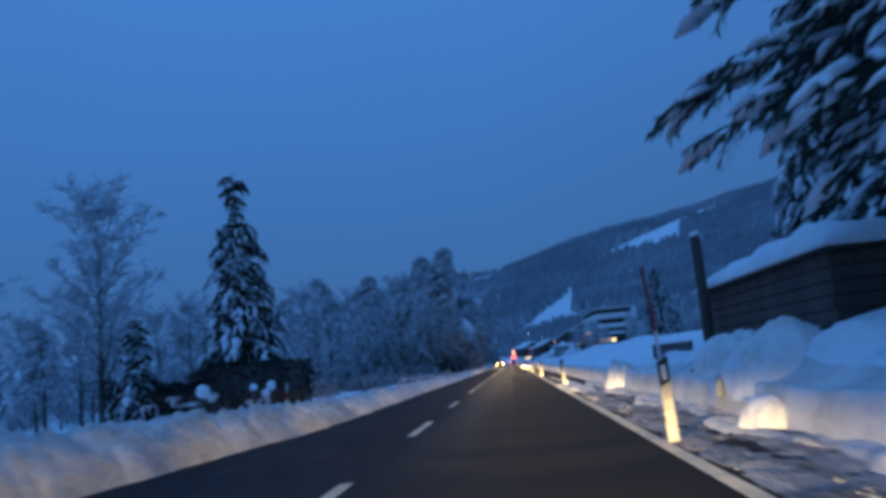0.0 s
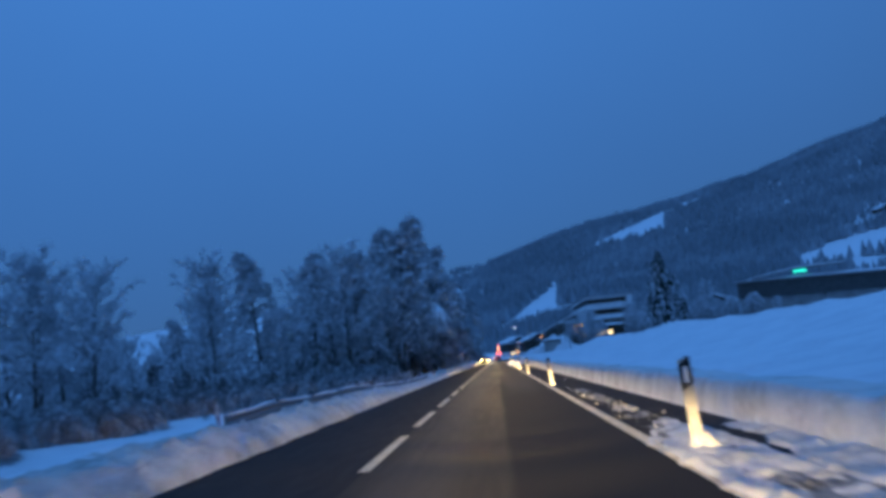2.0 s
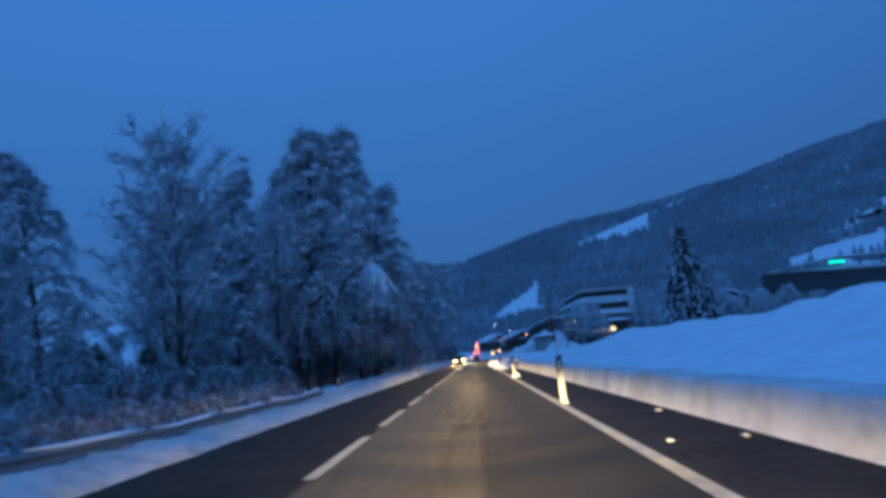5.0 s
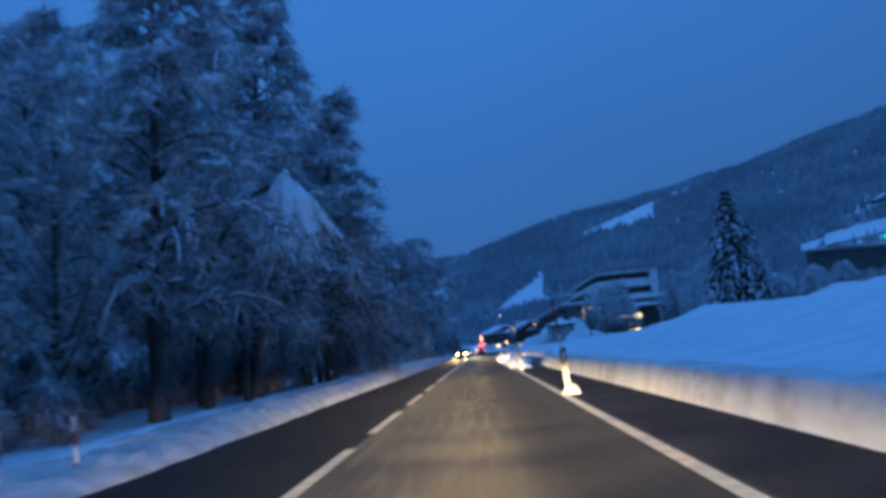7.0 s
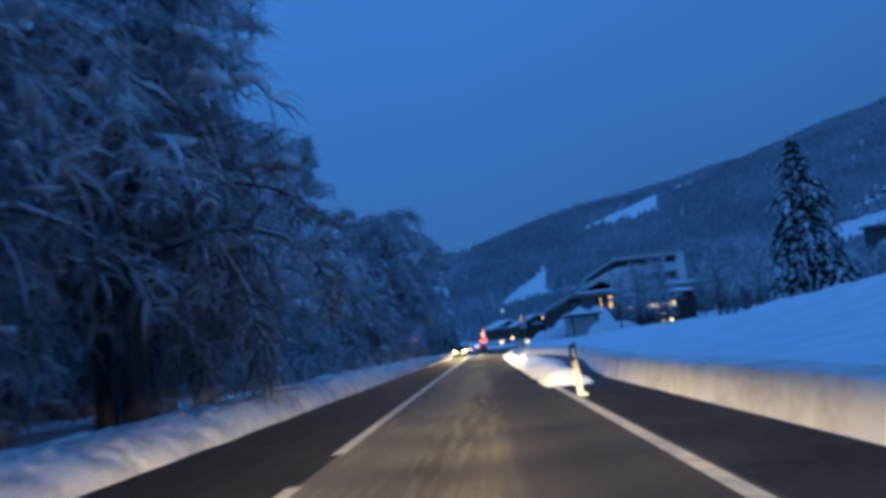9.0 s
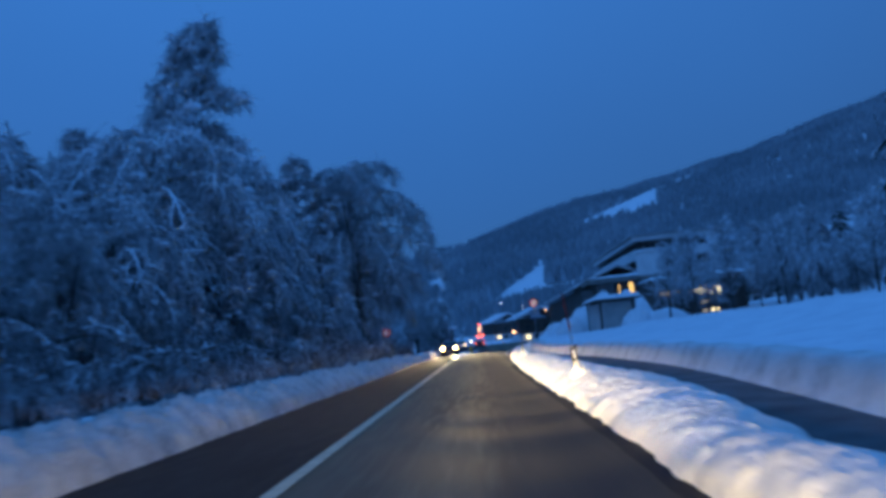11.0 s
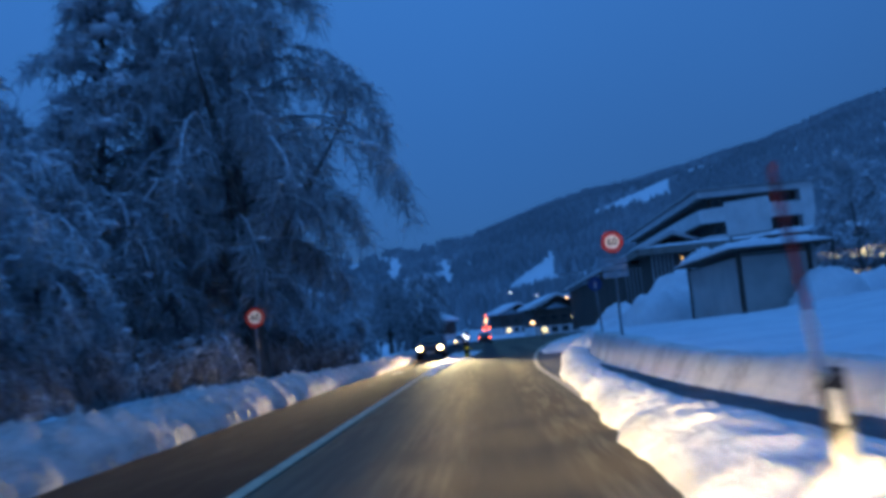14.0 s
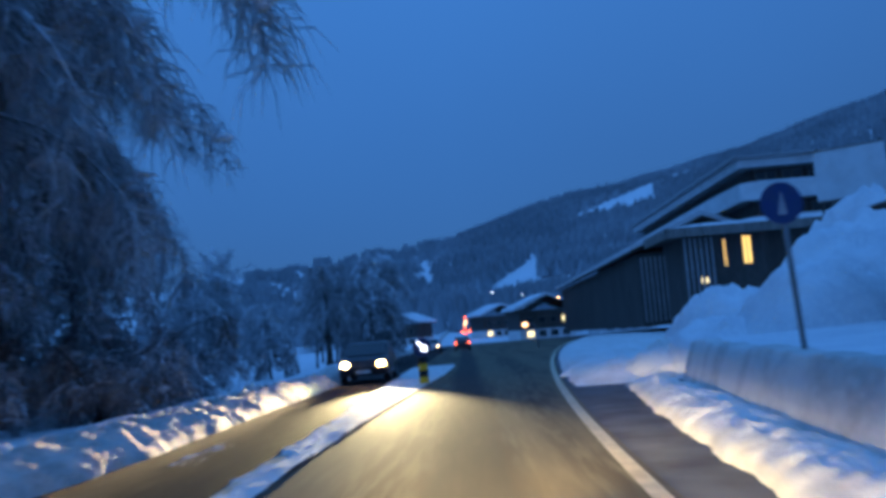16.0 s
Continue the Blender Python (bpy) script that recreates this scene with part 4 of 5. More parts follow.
# the big spruce, its hedge and a smaller neighbour
place(spruce(3, 10.1, 3.0, label="tall slim snow-laden spruce behind a dark hedge", tiers=30, bare_top=0.22), -11.8, 39.7, fresh=False)
SP_B = spruce(4, 6.0, 2.0, label="small spruce with drooping snowy boughs", tiers=20)
place(SP_B, -15.2, 36.2, 0.74, 40, fresh=False)
SP_T = spruce(8, 18.0, 7.2, label="dark tall spruce with snow on its boughs", tiers=34)
place(SP_T, 32.7, 201.0, 0.93, 0, 1.3, fresh=False)
SP_BIG = spruce(9, 13.2, 4.7, brush=26, fine=0.62, label="large dark spruce leaning over the roadside", tiers=30, snowy=0.75, droop=0.30, low=0.22)
place(SP_BIG, 7.1, 12.0, 0.95, 10, fresh=False)
place(SP_BIG, 10.8, 17.0, 0.95, 100)
place(SP_T, 11.4, 27.0, 0.75, 40)
place(SP_T, 13.6, 29.5, 0.9, 140)
place(SP_T, 14.0, 35.5, 0.8, 230)

BL_A = broadleaf(11, 15.4, 5.4, 0.5, 40, 0.20, 6, "cone", up=0.15, load=1.7, label="tall bare tree thick with snow along every branch")
place(BL_A, -8.75, 110.6, 1.0, 0, fresh=False)
BL_B = broadleaf(12, 13.0, 5.4, 0.10, 24, 0.16, 5, "round", branches=7, up=1.1, label="bare frosted tree with a straight dark trunk")
place(BL_B, -12.0, 99.4, 0.8, 0, fresh=False)
BL_W = broadleaf(13, 19.6, 8.0, 0.55, 40, 0.36, 12, "dome", branches=10, hang=1.7, width=0.017, boles=4, clump=0.40, load=1.3, bare=0.42, bark=DULL_TWIG, label="huge drooping snow-laden tree with weeping twigs", weep=0.35)
place(BL_W, -9.75, 216.2, 0.96, 0, fresh=False)
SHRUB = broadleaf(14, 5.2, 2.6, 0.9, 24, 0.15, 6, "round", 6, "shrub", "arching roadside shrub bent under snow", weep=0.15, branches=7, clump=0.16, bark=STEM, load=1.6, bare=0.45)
BL_L = broadleaf(15, 10.5, 4.8, 0.85, 30, 0.22, 6, "dome", branches=9, weep=0.22, hang=1.3, clump=0.42, load=2.1, bare=0.50, label="broad tree bowed down under heavy snow")
place(BL_L, -12.2, 170.5, 1.05, 0, fresh=False)
place(SHRUB, -9.0, 150.0, 0.8, 0, fresh=False)
tagged(SHRUB, category="shrub", group="roadside shrubs")

arch = thing("bent_branch", -7.9, 112.4, 3.9, 0, "branch bent down under a draped sheet of snow", "branch")
rng = random.Random(61)
main = [(0, 0, 0), (0.7, 0.4, 1.4), (1.5, 0.9, 2.5), (2.3, 1.4, 3.0), (2.75, 1.85, 2.55), (3.1, 2.2, 1.9), (3.5, 2.5, 1.2), (3.7, 2.6, 0.6)]
wood, pad, fine = Shape().tube(main, [0.09, 0.085, 0.08, 0.07, 0.06, 0.05, 0.04, 0.02], 6), Shape(), Shape()
apex = Vector((2.3, 1.35, 3.2))
rim = [Vector(q) for q in ((1.5, 0.1, 1.0), (2.0, -0.2, 0.95), (2.5, -0.1, 1.15), (3.0, 0.5, 1.25), (3.5, 1.3, 1.15), (4.1, 2.2, 1.05))]
N_RIM, N_FALL = 60, 22
for layer in (0, 1):
    for a in range(N_RIM + 1):
        g = a / N_RIM * 5
        k = min(4, int(g))
        q = rim[k].lerp(rim[k + 1], g - k)
        reach = 0.62 + 0.32 * abs(math.sin(g * 2.1 + 0.4)) ** 0.8 + 0.16 * fbm(a * 0.12, 2.0, 1.0, 51.0)
        for b in range(N_FALL + 1):
            v = b / N_FALL
            p = apex.lerp(q, v * mix(0.80, reach, v * v))
            edge = math.sin(math.pi * min(1.0, a / N_RIM)) ** 0.35 * (1 - v ** 5)
            lump = 0.20 * fbm(p.x * 1.3, p.z * 1.3, 0.6, 52.0) + 0.05 * fbm(p.x, p.z, 0.2, 53.0)
            thick = (0.16 + lump) * edge if layer == 0 else -0.10 * edge
            pad.v.append((p.x + 0.55 * thick, p.y - 0.75 * thick - 0.16 * math.sin(math.pi * v), p.z + 0.20 * math.sin(math.pi * v) + 0.5 * thick - 0.12 * v * v))
for layer in (0, 1):
    o = layer * (N_RIM + 1) * (N_FALL + 1)
    for a in range(N_RIM):
        for b in range(N_FALL):
            k = o + a * (N_FALL + 1) + b
            pad.f.append((k, k + 1, k + N_FALL + 2, k + N_FALL + 1) if layer == 0 else (k + N_FALL + 1, k + N_FALL + 2, k + 1, k))
for k in range(26):
    g = rng.uniform(0, 4.99)
    q = rim[int(g)].lerp(rim[int(g) + 1], g % 1)
    side = bough_path(apex.lerp(q, rng.uniform(0.3, 0.7)) + Vector((0, 0.15, -0.05)), q - apex, rng.uniform(0.9, 1.5), 4, 0.25, rng, 0.12)
    fine.tube(side, [0.03, 0.026, 0.022, 0.016, 0.008], 4, False)
    if k % 2:
        pad.tube([(p[0], p[1], p[2] + 0.03) for p in side[1:]], [0.03, 0.07, 0.06, 0.02], 6, True, 0.7)
    for w in range(4):
        spray(fine, side[rng.randrange(1, 5)], (0.3, 0, -0.5), 0.7, rng, 1.2, 5, 0.02)
for k in range(7):
    side = bough_path((2.4 + rng.uniform(-0.5, 0.9), 2.6 + rng.uniform(-0.5, 0.9), 0.9 + rng.uniform(-0.3, 0.3)), (rng.uniform(0.2, 1), rng.uniform(-0.6, 0.3), -0.4), rng.uniform(0.4, 0.8), 4, 0.4, rng, 0.1)
    fine.tube(side, [0.025, 0.022, 0.018, 0.012, 0.006], 4, False)
    pad.tube([(p[0], p[1], p[2] + 0.03) for p in side], [0.03, 0.07, 0.08, 0.05, 0.02], 6, True, 0.6)
fine.tube(bough_path(main[2], (0.3, 1.0, -0.5), 2.4, 5, 0.15, rng, 0.06), [0.05, 0.045, 0.04, 0.03, 0.02, 0.01], 5, False)
part("limb", wood, BARK, arch, smooth=True)
tagged(part("crown", fine, TWIG, arch, "hanging twigs"), kind="stuff")
tagged(part("snow_load", pad, SNOW, arch, "thick pad of snow", smooth=True), kind="stuff")

spots = [
    (BL_A, -7.25, 129.95, 1.04, 80), (BL_L, -8.6, 131.8, 1.22, 200), (BL_A, -9.3, 123.5, 1.13, 30), (BL_B, -9.9, 113.6, 0.72, 10), (BL_B, -9.3, 116.8, 0.66, 100), (BL_B, -8.6, 119.6, 0.7, 200), (BL_B, -10.8, 121.4, 0.8, 300), (BL_B, -9.6, 106.6, 0.6, 40), (BL_W, -9.8, 158.0, 0.24, 200), (BL_A, -9.8, 118.5, 1.0, 210),
    (BL_A, -8.4, 138.0, 1.0, 300), (BL_A, -12.5, 126.0, 1.1, 20), (BL_B, -14.0, 104.0, 0.75, 250), (BL_A, -13.0, 112.0, 0.85, 130), (BL_A, -11.0, 150.0, 0.5, 60),
    (BL_W, -11.5, 166.0, 0.3, 170), (BL_A, -9.7, 172.0, 0.45, 50), (BL_A, -13.2, 181.5, 1.28, 140), (BL_A, -17.2, 180.5, 0.95, 250), (BL_L, -15.2, 173.5, 1.12, 310), (BL_L, -11.6, 177.0, 1.05, 50), (BL_L, -15.5, 165.0, 0.95, 95), (BL_L, -10.3, 184.8, 0.86, 200), (BL_L, -9.6, 191.0, 0.62, 20), (BL_L, -9.4, 196.5, 0.48, 260), (BL_L, -10.6, 163.5, 0.62, 120), (BL_A, -15.0, 212.5, 1.2, 15), (BL_A, -18.6, 205.5, 1.05, 115), (BL_L, -13.8, 221.5, 0.95, 70), (BL_L, -12.6, 231.0, 0.8, 170), (BL_L, -16.5, 211.5, 1.1, 250), (BL_L, -11.3, 240.0, 0.55, 15), (BL_L, -18.5, 227.0, 1.15, 110), (BL_L, -14.5, 204.0, 0.8, 40), (BL_L, -20.5, 217.0, 1.2, 300), (BL_L, -9.2, 246.0, 0.4, 210), (BL_L, -12.4, 214.6, 0.5, 210), (BL_L, -11.0, 127.0, 0.95, 33), (BL_L, -8.6, 134.5, 0.8, 143), (BL_A, -12.2, 196.0, 0.72, 20), (BL_A, -8.5, 186.0, 0.6, 77), (BL_B, -13.0, 163.0, 0.45, 10), (BL_B, -15.0, 180.0, 0.6, 90), (BL_W, -16.0, 211.0, 0.5, 60), (BL_W, -14.0, 228.0, 0.85, 150),
    (BL_B, -18.0, 60.0, 0.5, 10), (BL_B, -22.0, 74.0, 0.6, 110), (BL_B, -17.0, 80.0, 0.55, 220), (BL_B, -20.0, 90.0, 0.75, 310), (BL_B, -26.0, 58.0, 0.55, 70),
    (BL_A, -19.0, 120.0, 1.0, 15), (BL_A, -17.0, 136.0, 1.05, 95), (BL_B, -18.0, 150.0, 0.6, 185), (BL_A, -21.0, 106.0, 0.9, 275), (BL_A, -16.0, 171.0, 0.5, 5),
    (BL_B, -22.0, 128.0, 1.0, 45), (BL_B, -19.0, 195.0, 0.5, 145), (BL_B, -22.0, 165.0, 0.6, 245), (BL_B, -24.0, 142.0, 0.6, 345), (BL_B, -23.0, 220.0, 0.9, 33),
    (BL_B, -24.0, 52.0, 1.0, 20), (BL_B, -24.5, 31.0, 0.72, 66), (BL_B, -33.0, 52.0, 0.8, 99), (BL_B, -34.0, 70.0, 0.75, 12), (BL_B, -30.0, 84.0, 0.8, 180),
    (BL_B, -34.0, 100.0, 0.8, 290), (BL_A, -30.0, 118.0, 0.85, 44), (BL_B, -15.5, 92.0, 0.45, 0), (BL_A, -11.0, 104.5, 0.5, 50), (SP_B, -17.0, 121.0, 1.9, 90),
    (BL_L, -5.9, 263.0, 0.74, 10), (BL_W, -8.0, 258.0, 0.33, 10), (BL_B, -9.5, 262.0, 0.4, 70), (BL_B, -10.0, 275.0, 0.5, 100), (BL_B, -13.5, 290.0, 0.6, 210), (BL_B, -16.0, 250.0, 0.6, 310), (SP_B, -9.0, 300.0, 1.0, 20),
    (BL_B, -20.0, 275.0, 0.7, 77), (BL_B, -28.0, 300.0, 0.7, 177), (BL_B, -36.0, 280.0, 0.8, 277), (BL_B, -30.0, 240.0, 0.7, 37), (BL_B, -12.0, 330.0, 0.7, 137),
    (BL_B, 14.4, 204.5, 0.40, 60), (BL_B, 16.6, 205.5, 0.44, 160), (BL_B, 19.0, 204.0, 0.50, 260), (BL_A, 21.2, 230.5, 0.42, 60), (BL_A, 24.5, 230.0, 0.4, 200), (BL_A, 31.5, 232.0, 0.5, 100), (BL_A, 36.0, 230.0, 0.55, 300), (BL_A, 43.0, 233.0, 0.55, 20), (BL_A, 52.0, 240.0, 0.35, 120), (BL_B, 22.4, 225.0, 0.4, 60), (BL_B, 21.0, 226.0, 0.52, 160), (BL_B, 30.0, 225.0, 0.55, 250), (BL_B, 35.0, 214.0, 0.6, 10), (BL_B, 40.0, 222.0, 0.6, 110),
    (BL_B, 45.0, 205.0, 0.35, 210), (BL_B, 50.0, 230.0, 0.4, 310), (BL_B, 38.0, 240.0, 0.7, 55), (BL_B, 58.0, 215.0, 0.3, 155), (SP_B, 44.0, 245.0, 1.5, 0),
    (BL_L, 31.0, 219.0, 0.5, 15), (BL_L, 35.5, 222.0, 0.58, 75), (BL_L, 40.5, 217.0, 0.52, 135), (BL_L, 46.0, 223.0, 0.58, 195), (BL_L, 52.0, 227.0, 0.6, 255), (BL_L, 58.0, 232.0, 0.6, 315), (BL_L, 48.0, 240.0, 0.75, 45), (BL_L, 40.5, 236.0, 0.7, 105), (BL_L, 33.5, 231.0, 0.6, 165), (BL_B, 26.0, 196.0, 0.45, 350), (SP_B, 37.0, 205.0, 1.2, 80), (BL_B, 66.0, 240.0, 0.3, 35),
]
rng = random.Random(41)
for k in range(34):
    y = 66.0 + 5.4 * k + rng.uniform(-2, 2)
    spots.append(((BL_B, BL_A)[k % 3 == 0], -rng.uniform(27, 46) - 0.05 * y, y, rng.uniform(0.55, 0.9), rng.uniform(0, 360)))
spots += [(BL_B, 43.0, 281.0, 0.75, 20), (BL_B, 41.5, 277.0, 0.55, 120), (BL_A, 47.0, 283.0, 0.9, 220), (BL_B, 52.0, 285.0, 0.9, 320), (BL_B, 56.0, 268.0, 0.8, 60), (BL_B, 22.0, 233.4, 0.33, 10), (BL_B, 29.9, 232.6, 0.36, 150), (BL_A, 19.8, 232.8, 0.28, 220)]
for ob, x, y, sc, rz in spots:
    place(ob, x, y, sc, rz)
rng = random.Random(77)
for k in range(44):
    y = 74.0 + k * 3.4 + rng.uniform(-1, 1)
    if 98 < y < 152 or y > 194:
        continue
    place(SHRUB, rng.uniform(-10.0, -6.9) - 1.3 * (y > 135), y, rng.uniform(0.5, 1.0) * (1.0 if 150 < y < 194 else 0.65), rng.uniform(0, 360))
for k in range(46):
    y = 72.0 + k * 3.6 + rng.uniform(-1, 1)
    place(SHRUB, rng.uniform(-16.0, -11.0 - 2.5 * (y > 200)), y, rng.uniform(0.8, 1.3) * (1.15 if 150 < y < 200 else 0.75), rng.uniform(0, 360))
for k in range(17):
    y = 42.0 + k * 1.9 + rng.uniform(-0.7, 0.7)
    place(SHRUB, rng.uniform(-14.5, -8.6), y, rng.uniform(0.42, 0.62), rng.uniform(0, 360))
for x, y, sc in [(-9.5, 200.8, 0.85), (-8.4, 222.5, 0.8), (-9.5, 227.0, 0.95), (-12.4, 219.5, 1.1), (-13.5, 209.0, 1.1), (-10.5, 233.0, 0.9)]:
    place(SHRUB, x, y, sc, 20 + 31 * y)

# clipped dark hedge under the spruce
hd = Shape()
rng = random.Random(21)
for k in range(7000):
    x, y = rng.uniform(-16.5, -8.2), rng.gauss(0, 0.55) + 36.5
    z = rng.uniform(0.0, 1.0) ** 0.8 * (1.78 - 0.06 * (x + 10.0) if x > -12.4 else 1.25 + 0.9 * fbm(x, 0.0, 1.3, 17.0))
    if abs(y - 36.5) > 1.3:
        continue
    s = rng.uniform(0.06, 0.15)
    a, b = rng.uniform(0, 6.28), rng.uniform(-0.9, 0.9)
    d, e = Vector((math.cos(a), math.sin(a), b)) * s, Vector((-math.sin(a), math.cos(a), 0.4)) * s * 0.6
    c = Vector((x, y, z))
    hd.add([tuple(c - d), tuple(c + e), tuple(c + d), tuple(c - e)], [(0, 1, 2, 3)])
h_ob = thing("hedge", 0, 0, 0.25, 0, "dark clipped hedge with snow clumps along the road", "hedge")
part("leaves", hd, HEDGE, h_ob)
part("core", Shape().box(-12.3, -8.3, 35.85, 37.15, -0.4, 1.62, 0.1).box(-16.3, -12.32, 35.9, 37.1, -0.4, 0.9, 0.1), BARK, h_ob, "dense dark twigs")
hs = Shape()
for k in range(26):
    hs.blob((rng.uniform(-16, -8.5), 36.4 + rng.uniform(-1.0, 0.6), rng.choice([0.15, 0.3, 0.5])), rng.uniform(0.12, 0.4), rng.uniform(0.12, 0.3), rng.uniform(0.08, 0.2), rng, 0.3, 7, 5)
tagged(part("snow_load", hs, BOUGH_SNOW, h_ob, "round clumps of snow", smooth=True), kind="stuff")

for x, y, r in [(-11.4, 33.0, 0.26), (-9.5, 33.0, 0.14), (-8.9, 33.2, 0.18)]:
    z = height(x, y)
    gp = thing("garden_post", x, y, z - 0.1, 0, "short dark garden post under a round cap of snow", "post", "snow-capped posts")
    part("shaft", Shape().tube([(0, 0, 0), (0, 0, 1.02 - z)], [0.07, 0.06], 8), DARK_WOOD, gp, smooth=True)
    part("snow_cap", Shape().blob((0, 0, 1.12 - z), r, r, r * 0.95, rng, 0.12, 10, 7), SNOW, gp, "round cap of snow", smooth=True)

# ---------------------------------------------------------------- hillside forest and far woods


def in_meadow(b, e):
    if 0.125 < b < 0.21 and -0.019 * (b - 0.10) / 0.1 < e - (0.1185 + 0.347 * (b - 0.131)) < 0.001:
        return True
    if 0.205 < b < 0.26 and abs(e - (0.1185 + 0.347 * (b - 0.131) - 0.004)) < 0.0022:
        return True
    if 0.008 < b < 0.08 and 0.018 + 0.3 * (b - 0.01) < e < 0.036 + 0.62 * (b - 0.01):
        return True
    if 0.03 < b < 0.12 and abs(e - 0.035 - 0.12 * b) < 0.006:
        return True
    if b < 0 and fbm(b * 40, e * 160, 1.0, 9.0) > 0.02:
        return True
    return False


rng = random.Random(31)
woods = Shape()
made = 0
while made < 33000:
    y = 380.0 + 1990.0 * rng.random() ** 0.75
    b = rng.uniform(-0.25, 0.60)
    x = b * y
    z = far_height(x, y)
    bb, e = x / (y - 110.0), (z - 1.1) / (y - 110.0)
    br, er = x / (y - 32.0), (z - 1.1) / (y - 32.0)
    if 0.338 < br < 0.445 and 0.046 < er < 0.076 + 0.22 * (br - 0.336) + 0.006 * fbm(x, y, 45.0, 21.0) and (fbm(x, y, 70.0, 22.0) < 0.22 or er > 0.070):
        continue
    if br > 0.392 and 0.094 + 0.3 * (br - 0.397) < er < 0.107 + 0.55 * (br - 0.397) + 0.008 * fbm(x, y, 60.0, 23.0) and fbm(x, y, 50.0, 24.0) < 0.25:
        continue
    if in_meadow(bb, e) or y < 560 - 250 * ease(60, 160, abs(x)):
        continue
    made += 1
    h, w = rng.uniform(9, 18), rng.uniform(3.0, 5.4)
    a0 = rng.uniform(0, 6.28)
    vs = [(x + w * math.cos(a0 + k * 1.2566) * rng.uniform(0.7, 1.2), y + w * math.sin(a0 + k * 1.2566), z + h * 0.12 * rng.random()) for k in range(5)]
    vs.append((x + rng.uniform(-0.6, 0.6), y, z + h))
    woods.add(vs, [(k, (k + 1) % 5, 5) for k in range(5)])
single("hill_forest", woods, FAR_TREE, "snow-dusted conifer forest covering the hillside, distance haze in its pale colour", "forest", kind="stuff")

low = Shape()
rng = random.Random(32)
for k in range(2600):
    y = rng.uniform(60, 420)
    x = -rng.uniform(40, 130) - 0.1 * y
    if rng.random() > 0.8:
        x, y = rng.uniform(64, 190), rng.uniform(300, 420)
    h = rng.uniform(5, 10)
    z = height(x, y) - 0.4
    for q in range(7):
        a = rng.uniform(0, 6.28)
        low.tube([(x, y, z + h * 0.1 * q), (x + math.cos(a) * h * 0.2, y + math.sin(a) * h * 0.2, z + h * (0.35 + 0.09 * q)),
                  (x + math.cos(a) * h * 0.32, y + math.sin(a) * h * 0.32, z + h * (0.5 + 0.075 * q))], [0.16, 0.3, 0.05], 3, False)
single("far_woods", low, TWIG, "hazy frosted trees standing in a far wood", "forest", kind="stuff")

# ---------------------------------------------------------------- buildings


def snow_slab(x0, x1, y0, y1, z, thick, seed, slope=0.0, n=14, drift=0.0):
    """A rounded blanket of snow on a roof; slope raises it along x."""
    s, r = Shape(), random.Random(seed)
    for j in range(n + 1):
        for i in range(n + 1):
            u, v = i / n, j / n
            edge = min(1.0, 5.5 * min(u, 1 - u)) ** 0.5 * min(1.0, 5.5 * min(v, 1 - v)) ** 0.5
            s.v.append((mix(x0, x1, u), mix(y0, y1, v), z + slope * u + thick * edge * (0.85 + 0.3 * r.random() * (1 - drift) + drift * fbm(mix(x0, x1, u), mix(y0, y1, v), 1.4, seed))))
    for j in range(n + 1):
        for i in range(n + 1):
            u, v = i / n, j / n
            s.v.append((mix(x0, x1, u), mix(y0, y1, v), z + slope * u - 0.02))
    m = n + 1
    for j in range(n):
        for i in range(n):
            a = j * m + i
            s.f += [(a, a + 1, a + 1 + m, a + m), (a + m * m, a + m + m * m, a + 1 + m + m * m, a + 1 + m * m)]
    for i in range(n):
        s.f += [(i, i + m * m, i + 1 + m * m, i + 1), (n * m + i, n * m + i + 1, n * m + i + 1 + m * m, n * m + i + m * m),
                (i * m, (i + 1) * m, (i + 1) * m + m * m, i * m + m * m), (i * m + n, i * m + n + m * m, (i + 1) * m + n + m * m, (i + 1) * m + n)]
    return s


# timber shed close to the road, its boards single
shed = thing("shed", 0, 0, 0, 0, "dark timber roadside shed under a thick snow roof", "shed")
part("wall", Shape().box(5.10, 8.6, 14.4, 23.6, 0.2, 2.35), DARK_WOOD, shed)
rng = random.Random(3)
for k in range(9):
    z = 0.32 + 0.225 * k
    part("plank", Shape().box(5.05 - 0.012 * (k % 2), 5.10, 14.4 + rng.uniform(0, 0.06), 23.6 + rng.uniform(-0.06, 0.06), z, z + 0.212, 0.012), DARK_WOOD, shed)
    part("plank", Shape().box(5.12, 8.6, 14.34, 14.4, z, z + 0.212, 0.012), DARK_WOOD, shed)
part("roof", Shape().box(4.92, 9.0, 14.1, 23.9, 2.36, 2.44), DARK_WOOD, shed)
part("snow_load", snow_slab(4.80, 9.1, 13.9, 24.1, 2.43, 0.58, 2, n=36, drift=0.55), SNOW, shed, "thick uneven roof snow", smooth=True)
fence = thing("board_fence", 4.52, 26.35, -0.10, 6.9, "low dark board fence standing on the snow bank", "fence")
for k in range(3):
    part("board", Shape().box(-0.025, 0.025, -1.85, 1.85, 0.74 + 0.192 * k, 0.928 + 0.192 * k, 0.008), GREY_DARK, fence)
for y in (-1.5, 0.0, 1.5):
    part("post", Shape().box(0.025, 0.11, y - 0.05, y + 0.05, 0.1, 1.31, 0.01), DARK_WOOD, fence)
part("snow_cap", snow_slab(-0.07, 0.12, -1.88, 1.88, 1.312, 0.07, 33), SNOW, fence, "thin ridge of snow", smooth=True)
pole = thing("timber_post", 4.62, 21.7, 0.3, 0, "thick dark timber post beside the shed", "post")
part("shaft", Shape().tube([(0, 0, 0), (0, 0, 1.6), (-0.04, 0, 3.35)], [0.14, 0.135, 0.12], 10), DARK_WOOD, pole, smooth=True)
